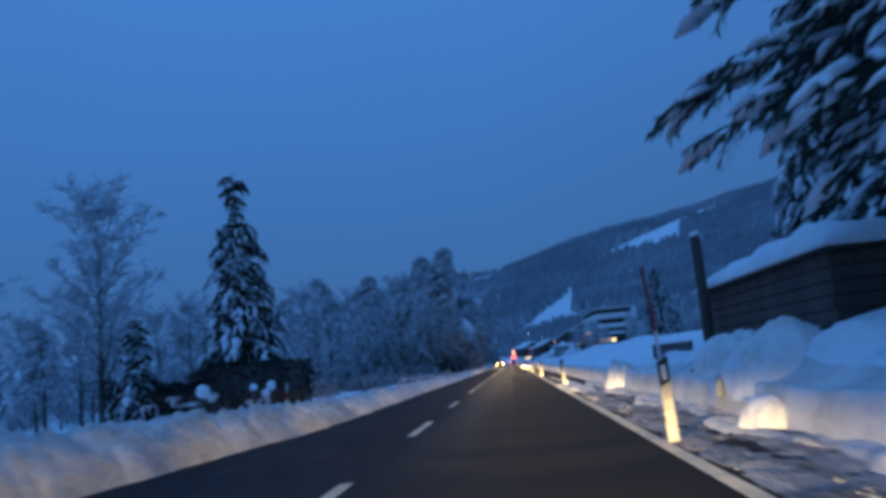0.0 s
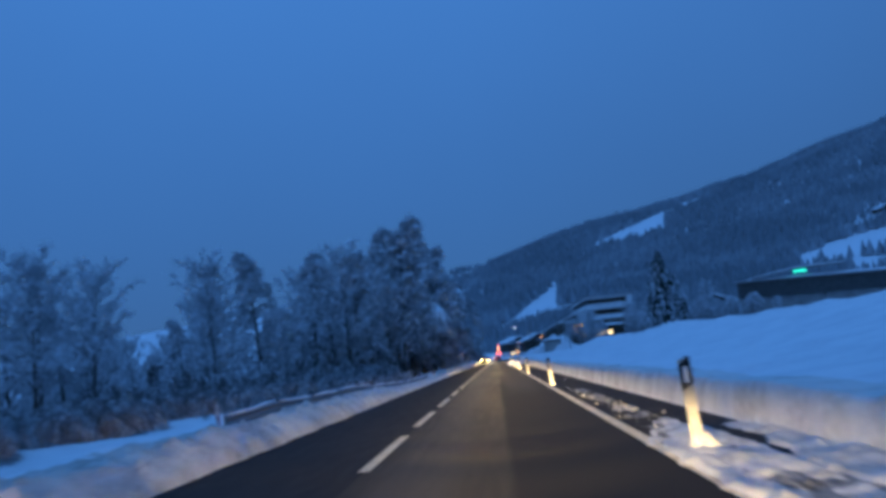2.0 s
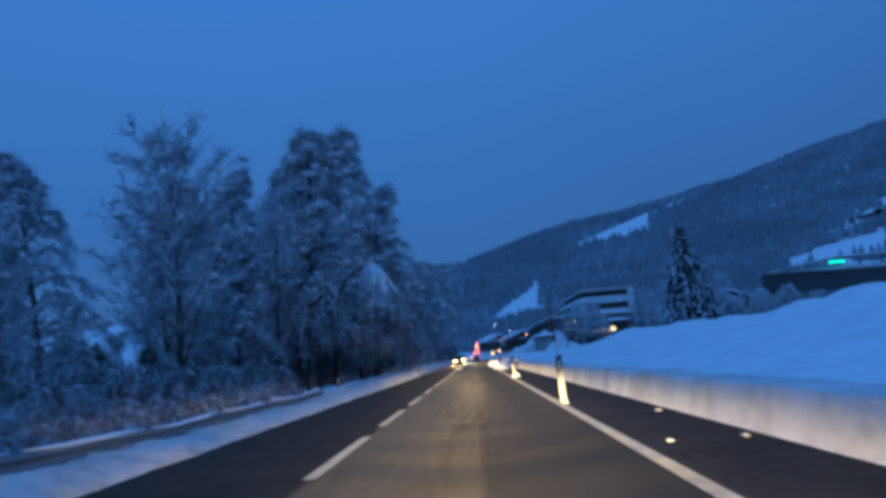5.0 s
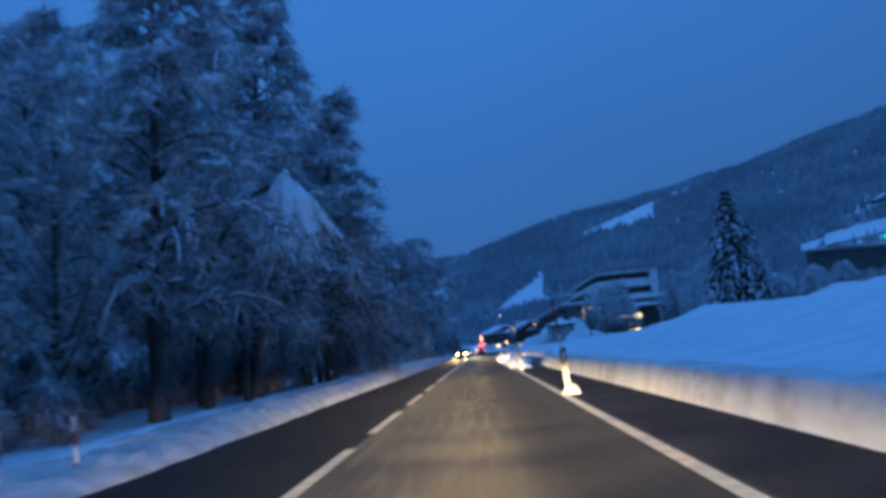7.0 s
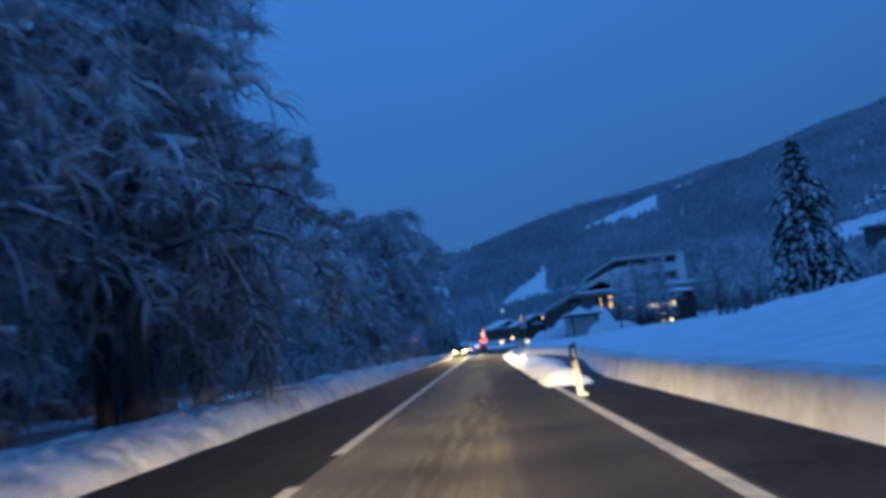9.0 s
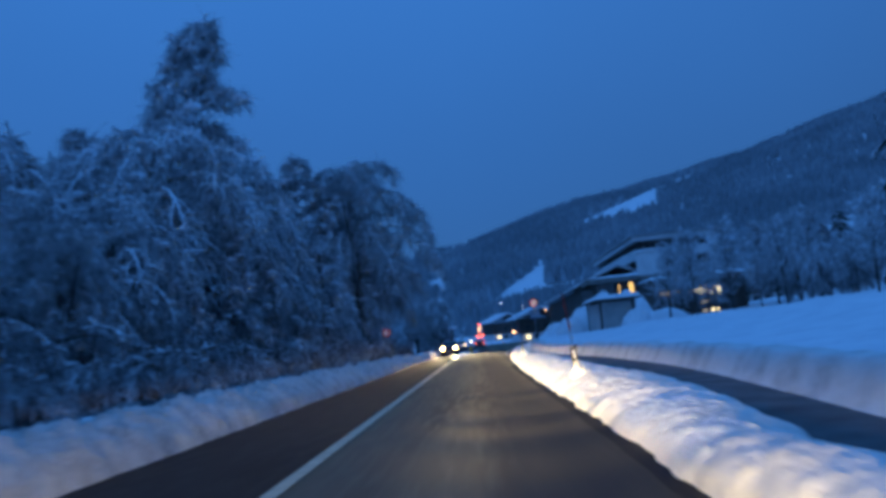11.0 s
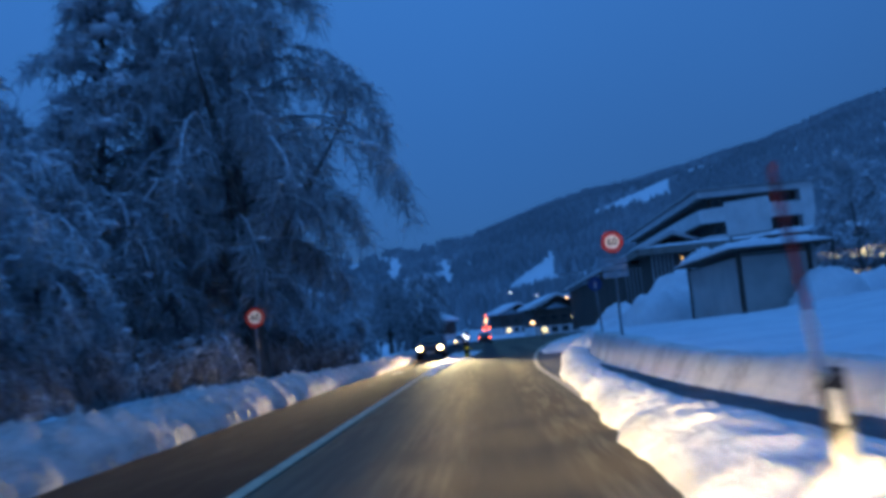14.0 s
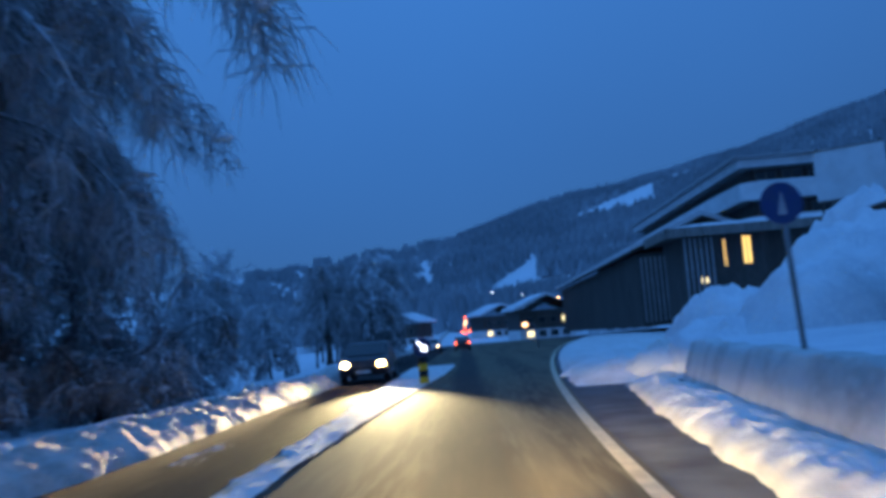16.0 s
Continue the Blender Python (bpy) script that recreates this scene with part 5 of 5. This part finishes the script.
part("snow_cap", Shape().blob((-0.04, 0, 3.37), 0.14, 0.14, 0.09, rng, 0.15, 8, 5), SNOW, pole, "small cap of snow", smooth=True)

# bus shelter on the bank
hut = thing("bus_shelter", 0, 0, 0, 0, "pale panelled bus shelter with snow-covered slanting roof", "bus shelter")
for y in (210.8, 219.0):
    part("post", Shape().box(10.10, 10.26, y - 0.08, y + 0.08, 0.4, 3.36, 0.01), DARK_WOOD, hut)
part("post", Shape().box(12.72, 12.88, 210.72, 210.88, 0.4, 3.45, 0.01), DARK_WOOD, hut)
part("panel", Shape().box(10.16, 10.20, 210.89, 218.91, 0.55, 3.25, 0.008), PANEL, hut)
part("panel", Shape().box(10.27, 12.71, 210.78, 210.82, 0.55, 3.3, 0.008), PANEL, hut)
for z in (0.62, 3.18):
    part("rail", Shape().box(10.12, 10.15, 210.89, 218.91, z, z + 0.07), DARK_WOOD, hut)
    part("rail", Shape().box(10.27, 12.71, 210.74, 210.77, z, z + 0.07), DARK_WOOD, hut)
part("back_wall", Shape().box(12.9, 13.05, 210.8, 219.0, 0.4, 3.4), PANEL, hut)
part("roof", Shape().box(9.75, 13.5, 210.0, 219.8, 3.38, 3.5, 0.02), DARK_WOOD, hut)
part("snow_load", snow_slab(9.66, 13.6, 209.9, 219.9, 3.49, 0.36, 4, n=22), SNOW, hut, "rounded roof snow", smooth=True)


def snow_heap(x, y, rx, ry, h, seed, label, group, rough=0.22, lump=0.6, steep=0.7):
    """A craggy heap of cleared snow with a buried foot."""
    s, n = Shape(), 26
    z0 = min(height(x - rx * 0.7, y), height(x, y)) - 0.25
    for j in range(n + 1):
        for i in range(n + 1):
            a, b = 2 * i / n - 1, 2 * j / n - 1
            d = min(1.0, math.hypot(a, b) * (1 + 0.18 * fbm(a, b, 0.6, seed)))
            q = max(0.0, 1 - d * d) ** steep
            px_, py_ = x + a * rx, y + b * ry
            s.v.append((px_, py_, z0 + h * q * (1 + rough * fbm(px_, py_, lump * 2.5, seed)) + h * rough * 0.7 * min(1.0, 3 * q) * abs(fbm(px_, py_, lump, seed + 3))))
    for j in range(n):
        for i in range(n):
            k = j * (n + 1) + i
            s.f.append((k, k + 1, k + n + 2, k + n + 1))
    return single("snow_mound", s, BANK if h < 1.2 else SNOW, label, "snow mound", group, smooth=True)


for k, (x, y, r, h) in enumerate([(6.9, 222.2, 1.6, 1.55), (5.7, 223.0, 1.4, 1.1), (9.0, 221.4, 1.9, 1.75), (10.8, 224.0, 2.6, 2.5), (7.9, 224.6, 1.8, 1.5), (12.9, 209.3, 1.5, 1.35), (15.0, 209.6, 2.2, 1.2), (12.6, 226.5, 3.0, 3.6), (14.4, 222.0, 2.6, 3.2)]):
    snow_heap(x, y, r, r * 1.15, h, 80.0 + k, "high craggy heap of cleared snow beside the bus shelter", "snow heaps")
snow_heap(4.55, 227.0, 1.25, 2.6, 0.62, 97.0, "low heap of ploughed snow across the path's end", "roadside snow blocks", 0.25, 0.4, 0.5)
for k, (x, y, rx, ry, h) in enumerate([(3.15, 27.6, 0.55, 0.7, 0.95), (3.05, 11.6, 0.4, 0.55, 0.68), (3.9, 13.6, 0.9, 1.3, 0.85), (4.2, 17.5, 0.8, 1.2, 0.85)]):
    snow_heap(x, y, rx, ry, h, 90.0 + k, "block of cleared snow pushed against the roadside bank", "roadside snow blocks", 0.25, 0.35, 0.45)


def window(parent, x0, x1, y, z0, z1, mat, depth=0.10):
    """A framed window in a wall that faces -y."""
    w = part("window", Shape().box(x0, x1, y - 0.02, y + 0.02, z0, z1), mat, parent, "lit window" if mat in (WINDOW_LIT, WINDOW_AMBER, WINDOW_DIM) else "dark window")
    f = Shape()
    f.box(x0 - 0.08, x0, y - depth, y, z0 - 0.08, z1 + 0.08).box(x1, x1 + 0.08, y - depth, y, z0 - 0.08, z1 + 0.08)
    f.box(x0, x1, y - depth, y, z1, z1 + 0.08).box(x0, x1, y - depth, y, z0 - 0.08, z0)
    f.box((x0 + x1) / 2 - 0.03, (x0 + x1) / 2 + 0.03, y - depth * 0.7, y - 0.02, z0, z1)
    part("frame", f, GREY_WOOD, w)
    return w


# low house with a lit row of windows
lh = thing("low_house", 0, 0, 0, 0, "low dark house with bright lit windows behind trees", "house")
part("wall", Shape().box(19.5, 29.5, 236.0, 243.6, 0.5, 5.6), DARK_WOOD, lh)
for x0, x1, z0, z1, m in [(20.2, 21.4, 4.0, 4.4, WINDOW_DIM), (21.6, 22.9, 4.0, 4.4, WINDOW_DIM), (23.0, 24.1, 3.95, 4.4, WINDOW_LIT), (24.3, 25.4, 3.85, 4.5, WINDOW_LIT), (25.6, 26.8, 3.8, 4.6, WINDOW_LIT),
                          (27.6, 28.6, 3.9, 4.5, GLASS), (24.5, 25.5, 2.85, 3.1, WINDOW_DIM), (25.7, 26.5, 2.85, 3.1, GLASS), (24.6, 25.3, 1.90, 2.15, WINDOW_DIM), (25.5, 26.3, 1.90, 2.2, WINDOW_LIT),
                          (20.6, 21.6, 2.4, 3.2, GLASS)]:
    window(lh, x0, x1, 235.98, z0, z1, m)
part("roof", Shape().box(18.9, 30.1, 235.0, 243.9, 5.6, 5.8), DARK_WOOD, lh)
part("snow_load", snow_slab(18.8, 30.2, 234.9, 244.0, 5.8, 0.5, 6), SNOW, lh, "roof snow", smooth=True)

# pale board on two posts
bb = thing("billboard", 22.0, 248.6, 0.0, -36, "large blank pale board on two dark posts", "billboard")
part("board", Shape().box(-1.80, 1.80, -0.06, 0.06, 7.15, 9.85, 0.02), PLASTER, bb, "blank pale board")
for x in (-1.6, 1.6):
    part("post", Shape().box(x - 0.06, x + 0.06, 0.07, 0.19, 0.5, 10.05, 0.01), DARK_WOOD, bb)
for z in (7.08, 9.852):
    part("edge_strip", Shape().box(-1.84, 1.84, -0.08, 0.08, z, z + 0.068), GREY_WOOD, bb)

# balcony house: recessed dark storeys between pale bands, a solid pier at its end
bh = thing("balcony_house", 0, 0, 0, 0, "large house with dark recessed storeys and pale balcony bands", "house")
part("wall", Shape().box(27.3, 38.7, 281.4, 330.0, 2.0, 14.9), DARK_WOOD, bh)
for k, (z0, z1) in enumerate(((8.0, 9.7), (11.3, 12.8), (14.25, 14.9))):
    part("balcony", Shape().box(25.9, 37.4, 279.6, 279.85, z0, z1).box(25.9, 26.15, 279.85, 330.0, z0, z1), PLASTER, bh, "pale balcony band")
    part("balcony_floor", Shape().box(26.15, 37.4, 279.85, 281.4, z0, z0 + 0.2).box(26.15, 27.3, 281.4, 330.0, z0, z0 + 0.2), CONCRETE, bh)
    if k < 2:
        part("balcony_snow", snow_slab(25.85, 37.42, 279.55, 279.92, z1, 0.14, 10 + k, n=16), SNOW, bh, smooth=True)
        part("balcony_snow", snow_slab(25.85, 26.2, 279.95, 330.0, z1, 0.14, 20 + k, n=16), SNOW, bh, smooth=True)
        for q in range(4):
            window(bh, 27.9 + 2.35 * q, 29.7 + 2.35 * q, 281.38, z1 - 0.9, z1 + 1.25, GLASS)
part("pier", Shape().box(37.4, 38.9, 279.7, 281.4, 2.0, 14.9), PLASTER, bh, "plain pale end wall")
part("roof", Shape().box(25.4, 39.3, 279.0, 331.0, 14.9, 15.15), CONCRETE, bh)
part("snow_load", snow_slab(25.3, 39.4, 278.9, 331.1, 15.15, 0.32, 12, n=20), SNOW, bh, "roof snow", smooth=True)

# ground-floor wing with amber windows under one long flat roof
wing = thing("lodge_wing", 0, 0, 0, 0, "dark timber wing with amber lit windows under a flat roof", "house")
part("wall", Shape().box(18.6, 37.0, 272.0, 279.4, 1.0, 7.9), DARK_WOOD, wing)
for k in range(34):
    x = 18.62 + 0.54 * k
    part("board", Shape().box(x, x + 0.5, 271.95, 272.0, 1.2, 7.88), DARK_WOOD, wing)
for k in range(6):
    part("slat", Shape().box(18.45 + 0.42 * k, 18.63 + 0.42 * k, 271.75, 271.92, 1.3, 7.7), CONCRETE, wing, "pale upright slat")
window(wing, 23.1, 23.75, 271.93, 5.4, 7.55, WINDOW_AMBER)
window(wing, 21.55, 21.75, 271.93, 5.3, 7.4, WINDOW_AMBER)
window(wing, 19.6, 20.3, 271.93, 4.1, 4.5, WINDOW_LIT)
part("roof", Shape().box(17.0, 38.0, 270.8, 279.5, 7.9, 8.05), DARK_WOOD, wing)
part("fascia", Shape().box(16.95, 38.05, 270.7, 270.8, 7.75, 8.5).box(16.9, 17.0, 270.8, 279.4, 7.75, 8.5), GREY_WOOD, wing, "weathered pale fascia board")
part("snow_load", snow_slab(16.9, 38.1, 270.65, 279.4, 8.5, 0.35, 13, n=24), SNOW, wing, "roof snow", smooth=True)

# long barn beside the road
barn = thing("long_barn", 0, 0, 0, 0, "long dark timber barn with a snow-edged roof", "barn")
part("wall", Shape().box(17.8, 30.0, 287.0, 356.0, 1.0, 8.0), DARK_WOOD, barn)
for k in range(40):
    part("board", Shape().box(17.74, 17.8, 287.0 + 1.725 * k, 288.6 + 1.725 * k, 1.2, 7.95), DARK_WOOD, barn)
for k in range(9):
    part("slat", Shape().box(17.9 + 0.45 * k, 18.12 + 0.45 * k, 286.9, 287.0, 1.4, 7.6), CONCRETE, barn, "pale upright slat")
rf = Shape().add([(17.0, 286, 8.0), (24.0, 286, 10.8), (31.0, 286, 8.0), (17.0, 357, 8.0), (24.0, 357, 10.8), (31.0, 357, 8.0), (17.0, 286, 8.25), (24.0, 286, 11.05),
                  (31.0, 286, 8.25), (17.0, 357, 8.25), (24.0, 357, 11.05), (31.0, 357, 8.25)],
                 [(0, 1, 4, 3), (1, 2, 5, 4), (6, 9, 10, 7), (7, 10, 11, 8), (0, 6, 7, 1), (1, 7, 8, 2), (3, 4, 10, 9), (4, 5, 11, 10), (0, 3, 9, 6), (2, 8, 11, 5)])
part("roof", rf, DARK_WOOD, barn)
rs = Shape().add([(16.9, 285.9, 8.26), (24.0, 285.9, 11.06), (31.1, 285.9, 8.26), (16.9, 357.1, 8.26), (24.0, 357.1, 11.06), (31.1, 357.1, 8.26), (16.8, 285.8, 8.65), (24.0, 285.8, 11.5),
                  (31.2, 285.8, 8.65), (16.8, 357.2, 8.65), (24.0, 357.2, 11.5), (31.2, 357.2, 8.65)],
                 [(0, 1, 4, 3), (1, 2, 5, 4), (6, 9, 10, 7), (7, 10, 11, 8), (0, 6, 7, 1), (1, 7, 8, 2), (3, 4, 10, 9), (4, 5, 11, 10), (0, 3, 9, 6), (2, 8, 11, 5)])
part("snow_load", rs, SNOW, barn, "roof snow")


def chalet(x, y, w, d, h, rz, lit, label):
    z = height(x, y) - 0.4
    t = thing("chalet", x, y, z, rz, label, "house", "village chalets")
    part("wall", Shape().box(-w / 2, w / 2, -d / 2, d / 2, 0, h), DARK_WOOD, t)
    part("plinth", Shape().box(-w / 2 - 0.03, w / 2 + 0.03, -d / 2 - 0.03, d / 2 + 0.03, 0, h * 0.38), PLASTER, t, "pale plastered ground floor")
    a = w / 2 + 1.0
    for name, mat, lo, hi in (("roof", DARK_WOOD, 0.0, 0.2), ("snow_load", SNOW, 0.205, 0.75)):
        e = d / 2 + 1.0 + (0.05 if mat is SNOW else 0)
        s = Shape().add([(sx * a, sy * e, h + q) if sx else (0, sy * e, h + w * 0.24 + q) for q in (lo, hi) for sy in (-1, 1) for sx in (-1, 0, 1)],
                        [(0, 1, 4, 3), (1, 2, 5, 4), (6, 9, 10, 7), (7, 10, 11, 8), (0, 6, 7, 1), (1, 7, 8, 2), (3, 4, 10, 9), (4, 5, 11, 10), (0, 3, 9, 6), (2, 8, 11, 5)])
        part(name, s, mat, t)
    for k in range(4):
        for q in range(2):
            window(t, -w / 2 + w * (0.12 + 0.22 * k), -w / 2 + w * (0.24 + 0.22 * k), -d / 2 - 0.05, h * (0.14 + 0.44 * q), h * (0.32 + 0.44 * q),
                   WINDOW_LIT if (k * 3 + q * 5) % 7 < lit else GLASS)


for row in [(16.0, 385, 11, 11, 6.0, 10, 1), (22.0, 420, 12, 10, 6.5, -15, 0), (9.0, 450, 11, 10, 6.0, 20, 1), (34.0, 395, 12, 11, 6, 5, 0), (52.0, 340, 13, 11, 6.5, 12, 0),
            (66.0, 300, 12, 11, 6.0, -10, 0), (-14.0, 430, 10, 10, 5.5, -20, 0), (120.0, 420, 14, 11, 6, 8, 0), (52.5, 300.0, 9, 9, 5.5, -10, 0), (531.0, 1245.0, 28, 16, 8, 12, 0)]:
    chalet(*row, "dark timber chalet with snow-covered gable roof")


def slanted(x0, x1, y0, y1, low, high):
    """A long box whose lower and upper edges climb along x."""
    s = Shape()
    s.add([(x0, y0, low[0]), (x1, y0, low[1]), (x1, y1, low[1]), (x0, y1, low[0]),
           (x0, y0, high[0]), (x1, y0, high[1]), (x1, y1, high[1]), (x0, y1, high[0])],
          [(0, 3, 2, 1), (4, 5, 6, 7), (0, 1, 5, 4), (1, 2, 6, 5), (2, 3, 7, 6), (3, 0, 4, 7)])
    return s


# gallery wall across the slope with its green sign
gal = thing("road_gallery", 0, 0, 0, 0, "long grey concrete gallery with snowy edge on the slope", "gallery")
part("lower_wall", slanted(61.0, 135.0, 252.2, 254.0, (1.0, 1.0), (9.0, 7.9)), CONCRETE, gal, "grey concrete lower wall")
part("upper_wall", slanted(61.0, 135.0, 251.6, 254.0, (9.004, 7.904), (13.0, 11.7)), GREY_DARK, gal, "dark grey boarded upper wall")
for k in range(12):
    x = 63.0 + 6.1 * k
    q = (x - 61.0) / 74.0
    part("pilaster", Shape().box(x, x + 0.45, 251.8, 252.197, 1.0, 8.9 - 1.1 * q, 0.03), CONCRETE, gal)
part("parapet", slanted(60.4, 135.5, 250.8, 254.5, (13.004, 11.704), (13.35, 12.05)), CONCRETE, gal)
part("canopy", slanted(63.8, 75.0, 249.6, 254.4, (13.5, 15.0), (13.8, 15.3)).add(slanted(75.0, 86.0, 249.6, 254.4, (15.0, 15.2), (15.3, 15.5)).v, slanted(75.0, 86.0, 249.6, 254.4, (15.0, 15.2), (15.3, 15.5)).f), CONCRETE, gal, "thin raised canopy")
part("canopy_snow", slanted(63.9, 75.0, 249.5, 254.5, (13.805, 15.305), (13.95, 15.6)).add(slanted(75.0, 86.1, 249.5, 254.5, (15.305, 15.505), (15.6, 15.7)).v, slanted(75.0, 86.1, 249.5, 254.5, (15.305, 15.505), (15.6, 15.7)).f), SNOW, gal)
for x in (66.0, 71.0, 76.0, 81.0, 85.5):
    part("canopy_post", Shape().box(x - 0.12, x + 0.12, 252.4, 252.64, 12.5, 14.2 + 0.13 * min(10.0, x - 64.0)), STEEL, gal)
part("snow_load", snow_slab(60.3, 135.6, 250.7, 254.6, 13.35, 0.5, 15, slope=-1.3), SNOW, gal, smooth=True)
gs = thing("green_sign", 75.4, 250.2, 13.35, 0, "small lit green sign above the gallery", "sign")
part("face", Shape().box(-1.6, 1.6, -0.1, 0.1, 0.75, 1.35, 0.05), GREEN_GLOW, gs)
part("bracket", Shape().box(-0.1, 0.1, 0.11, 0.25, 0.6, 1.68), STEEL, gs)


def street_lamp(x, y, h, mat, label, size=0.22):
    z = height(x, y) - 0.1
    t = thing("street_lamp", x, y, z, 0, label, "street lamp", "street lamps")
    part("mast", Shape().tube([(0, 0, 0), (0, 0, h - 0.4), (-0.2, 0, h), (-0.9, 0, h + 0.1)], [0.07, 0.05, 0.045, 0.035], 8), STEEL, t, smooth=True)
    part("glow", Shape().blob((-0.95, 0, h + 0.0), size * 1.4, size, size, random.Random(1), 0.05, 10, 6), mat, t, "shining lamp head", smooth=True)


for x, y, top, m, size in [(6.6, 275.0, 2.1, LAMP, 0.18), (11.5, 500.0, 15.5, LAMP_COOL, 0.2), (30.0, 640.0, 21.0, LAMP_COOL, 0.26), (-15.0, 700.0, 18.5, LAMP, 0.42),
                           (17.6, 352.0, 6.9, LAMP, 0.16), (14.5, 395.0, 9.5, LAMP_COOL, 0.12)]:
    street_lamp(x, y, top - height(x, y), m, "shining street lamp at the village entrance", size)

mast = thing("warning_mast", 0.9, 430.0, height(0.9, 430.0) - 0.1, 0, "mast with red and amber warning lights beside the road", "warning light")
part("pole", Shape().tube([(0, 0, 0), (0, 0, 6.2)], [0.12, 0.08], 8), STEEL, mast, smooth=True)
rng = random.Random(15)
for x, z, r, m in [(0.0, 6.0, 0.24, TAIL), (0.1, 5.0, 0.3, LAMP), (-0.1, 4.2, 0.34, LAMP), (-0.2, 3.2, 0.22, TAIL), (0.9, 2.6, 0.3, TAIL), (-0.9, 2.4, 0.3, TAIL), (0.4, 2.2, 0.26, TAIL), (-0.4, 2.1, 0.26, TAIL)]:
    part("lamp", Shape().blob((x, -0.3, z), r, 0.2, r, rng, 0.05, 8, 6), m, mast, "shining warning lamp", smooth=True)
    part("bracket", Shape().box(min(0, x), max(0, x) + 0.05, -0.12, -0.04, z - 0.04, z + 0.04), STEEL, mast)

# ---------------------------------------------------------------- cars


def car(x, y, rz, paint, label, lamp, tail_on):
    t = thing("car", x, y, 0.03, rz, label, "car", "cars on the road")
    prof = [(-2.1, 0.28), (-2.15, 0.55), (-2.05, 0.82), (-1.1, 0.95), (-0.45, 1.42), (0.9, 1.47), (1.75, 1.05), (2.1, 0.95), (2.15, 0.5), (2.05, 0.26)]
    s = Shape()
    n = len(prof)
    for k, xx in enumerate((-0.86, -0.74, 0.74, 0.86)):
        for py, pz in prof:
            inset = 0.94 if k in (0, 3) else 1.0
            s.v.append((xx * (0.86 if pz > 1.2 else 1.0), py * inset, pz if k in (1, 2) else mix(pz, 0.6, 0.06)))
    for k in range(3):
        for i in range(n):
            a, b = k * n + i, k * n + (i + 1) % n
            s.f.append((a, b, b + n, a + n))
    s.f += [tuple(range(n))[::-1], tuple(range(3 * n, 4 * n))]
    part("body", s, paint, t, smooth=False)
    part("windscreen", Shape().add([(-0.66, -1.10, 0.99), (0.66, -1.10, 0.99), (0.58, -0.52, 1.40), (-0.58, -0.52, 1.40)], [(0, 1, 2, 3)]), GLASS, t)
    part("rear_window", Shape().add([(-0.62, 1.75, 1.10), (0.62, 1.75, 1.10), (0.56, 1.0, 1.46), (-0.56, 1.0, 1.46)], [(3, 2, 1, 0)]), GLASS, t)
    for sx in (-1, 1):
        for yy in (-1.32, 1.32):
            w = part("wheel", Shape(), RUBBER, t)
            tyre = Shape().tube([(sx * 0.68, yy, 0.31), (sx * 0.90, yy, 0.31)], [0.31, 0.31], 18)
            part("tyre", tyre, RUBBER, w)
            part("rim", Shape().tube([(sx * 0.88, yy, 0.31), (sx * 0.915, yy, 0.31)], [0.19, 0.17], 12), STEEL, w)
        part("headlight", Shape().blob((sx * 0.64, -2.10, 0.66), 0.16, 0.07, 0.11, random.Random(1), 0.05, 10, 6), lamp or GLASS, t, "shining headlight", smooth=True)
        part("tail_light", Shape().box(sx * 0.70 - 0.12, sx * 0.70 + 0.12, 2.08, 2.16, 0.72, 0.90, 0.02), TAIL if tail_on else RED, t, "red tail light")
    part("bumper", Shape().box(-0.82, 0.82, -2.2, -2.08, 0.30, 0.48, 0.04), BLACK, t)
    part("plate_bar", Shape().box(-0.26, 0.26, -2.215, -2.2, 0.36, 0.46), SIGN_WHITE, t)
    return t


car(-3.0, 234.4, 0, CAR_PAINT, "oncoming dark car with bright headlights on", HEAD, False)
car(-2.9, 298.0, 0, VAN_PAINT, "oncoming pale car with headlights shining", HEAD_FAR, False)
car(0.3, 300.0, 180, CAR_PAINT, "dark car driving ahead with red tail lights", None, True)
car(0.2, 318.0, 180, VAN_PAINT, "pale car driving ahead with red tail lights", None, True)
beam("headlight_beam", (-2.36, 232.15, 0.66), (-1.1, 219.5, -0.1), 8500.0, 7.5, (1.0, 0.78, 0.38), 0.15, 3.0)
beam("headlight_beam", (-3.64, 232.15, 0.66), (-5.3, 206.0, 0.30), 20000.0, 6.5, (1.0, 0.74, 0.36), 0.35, 2.2)
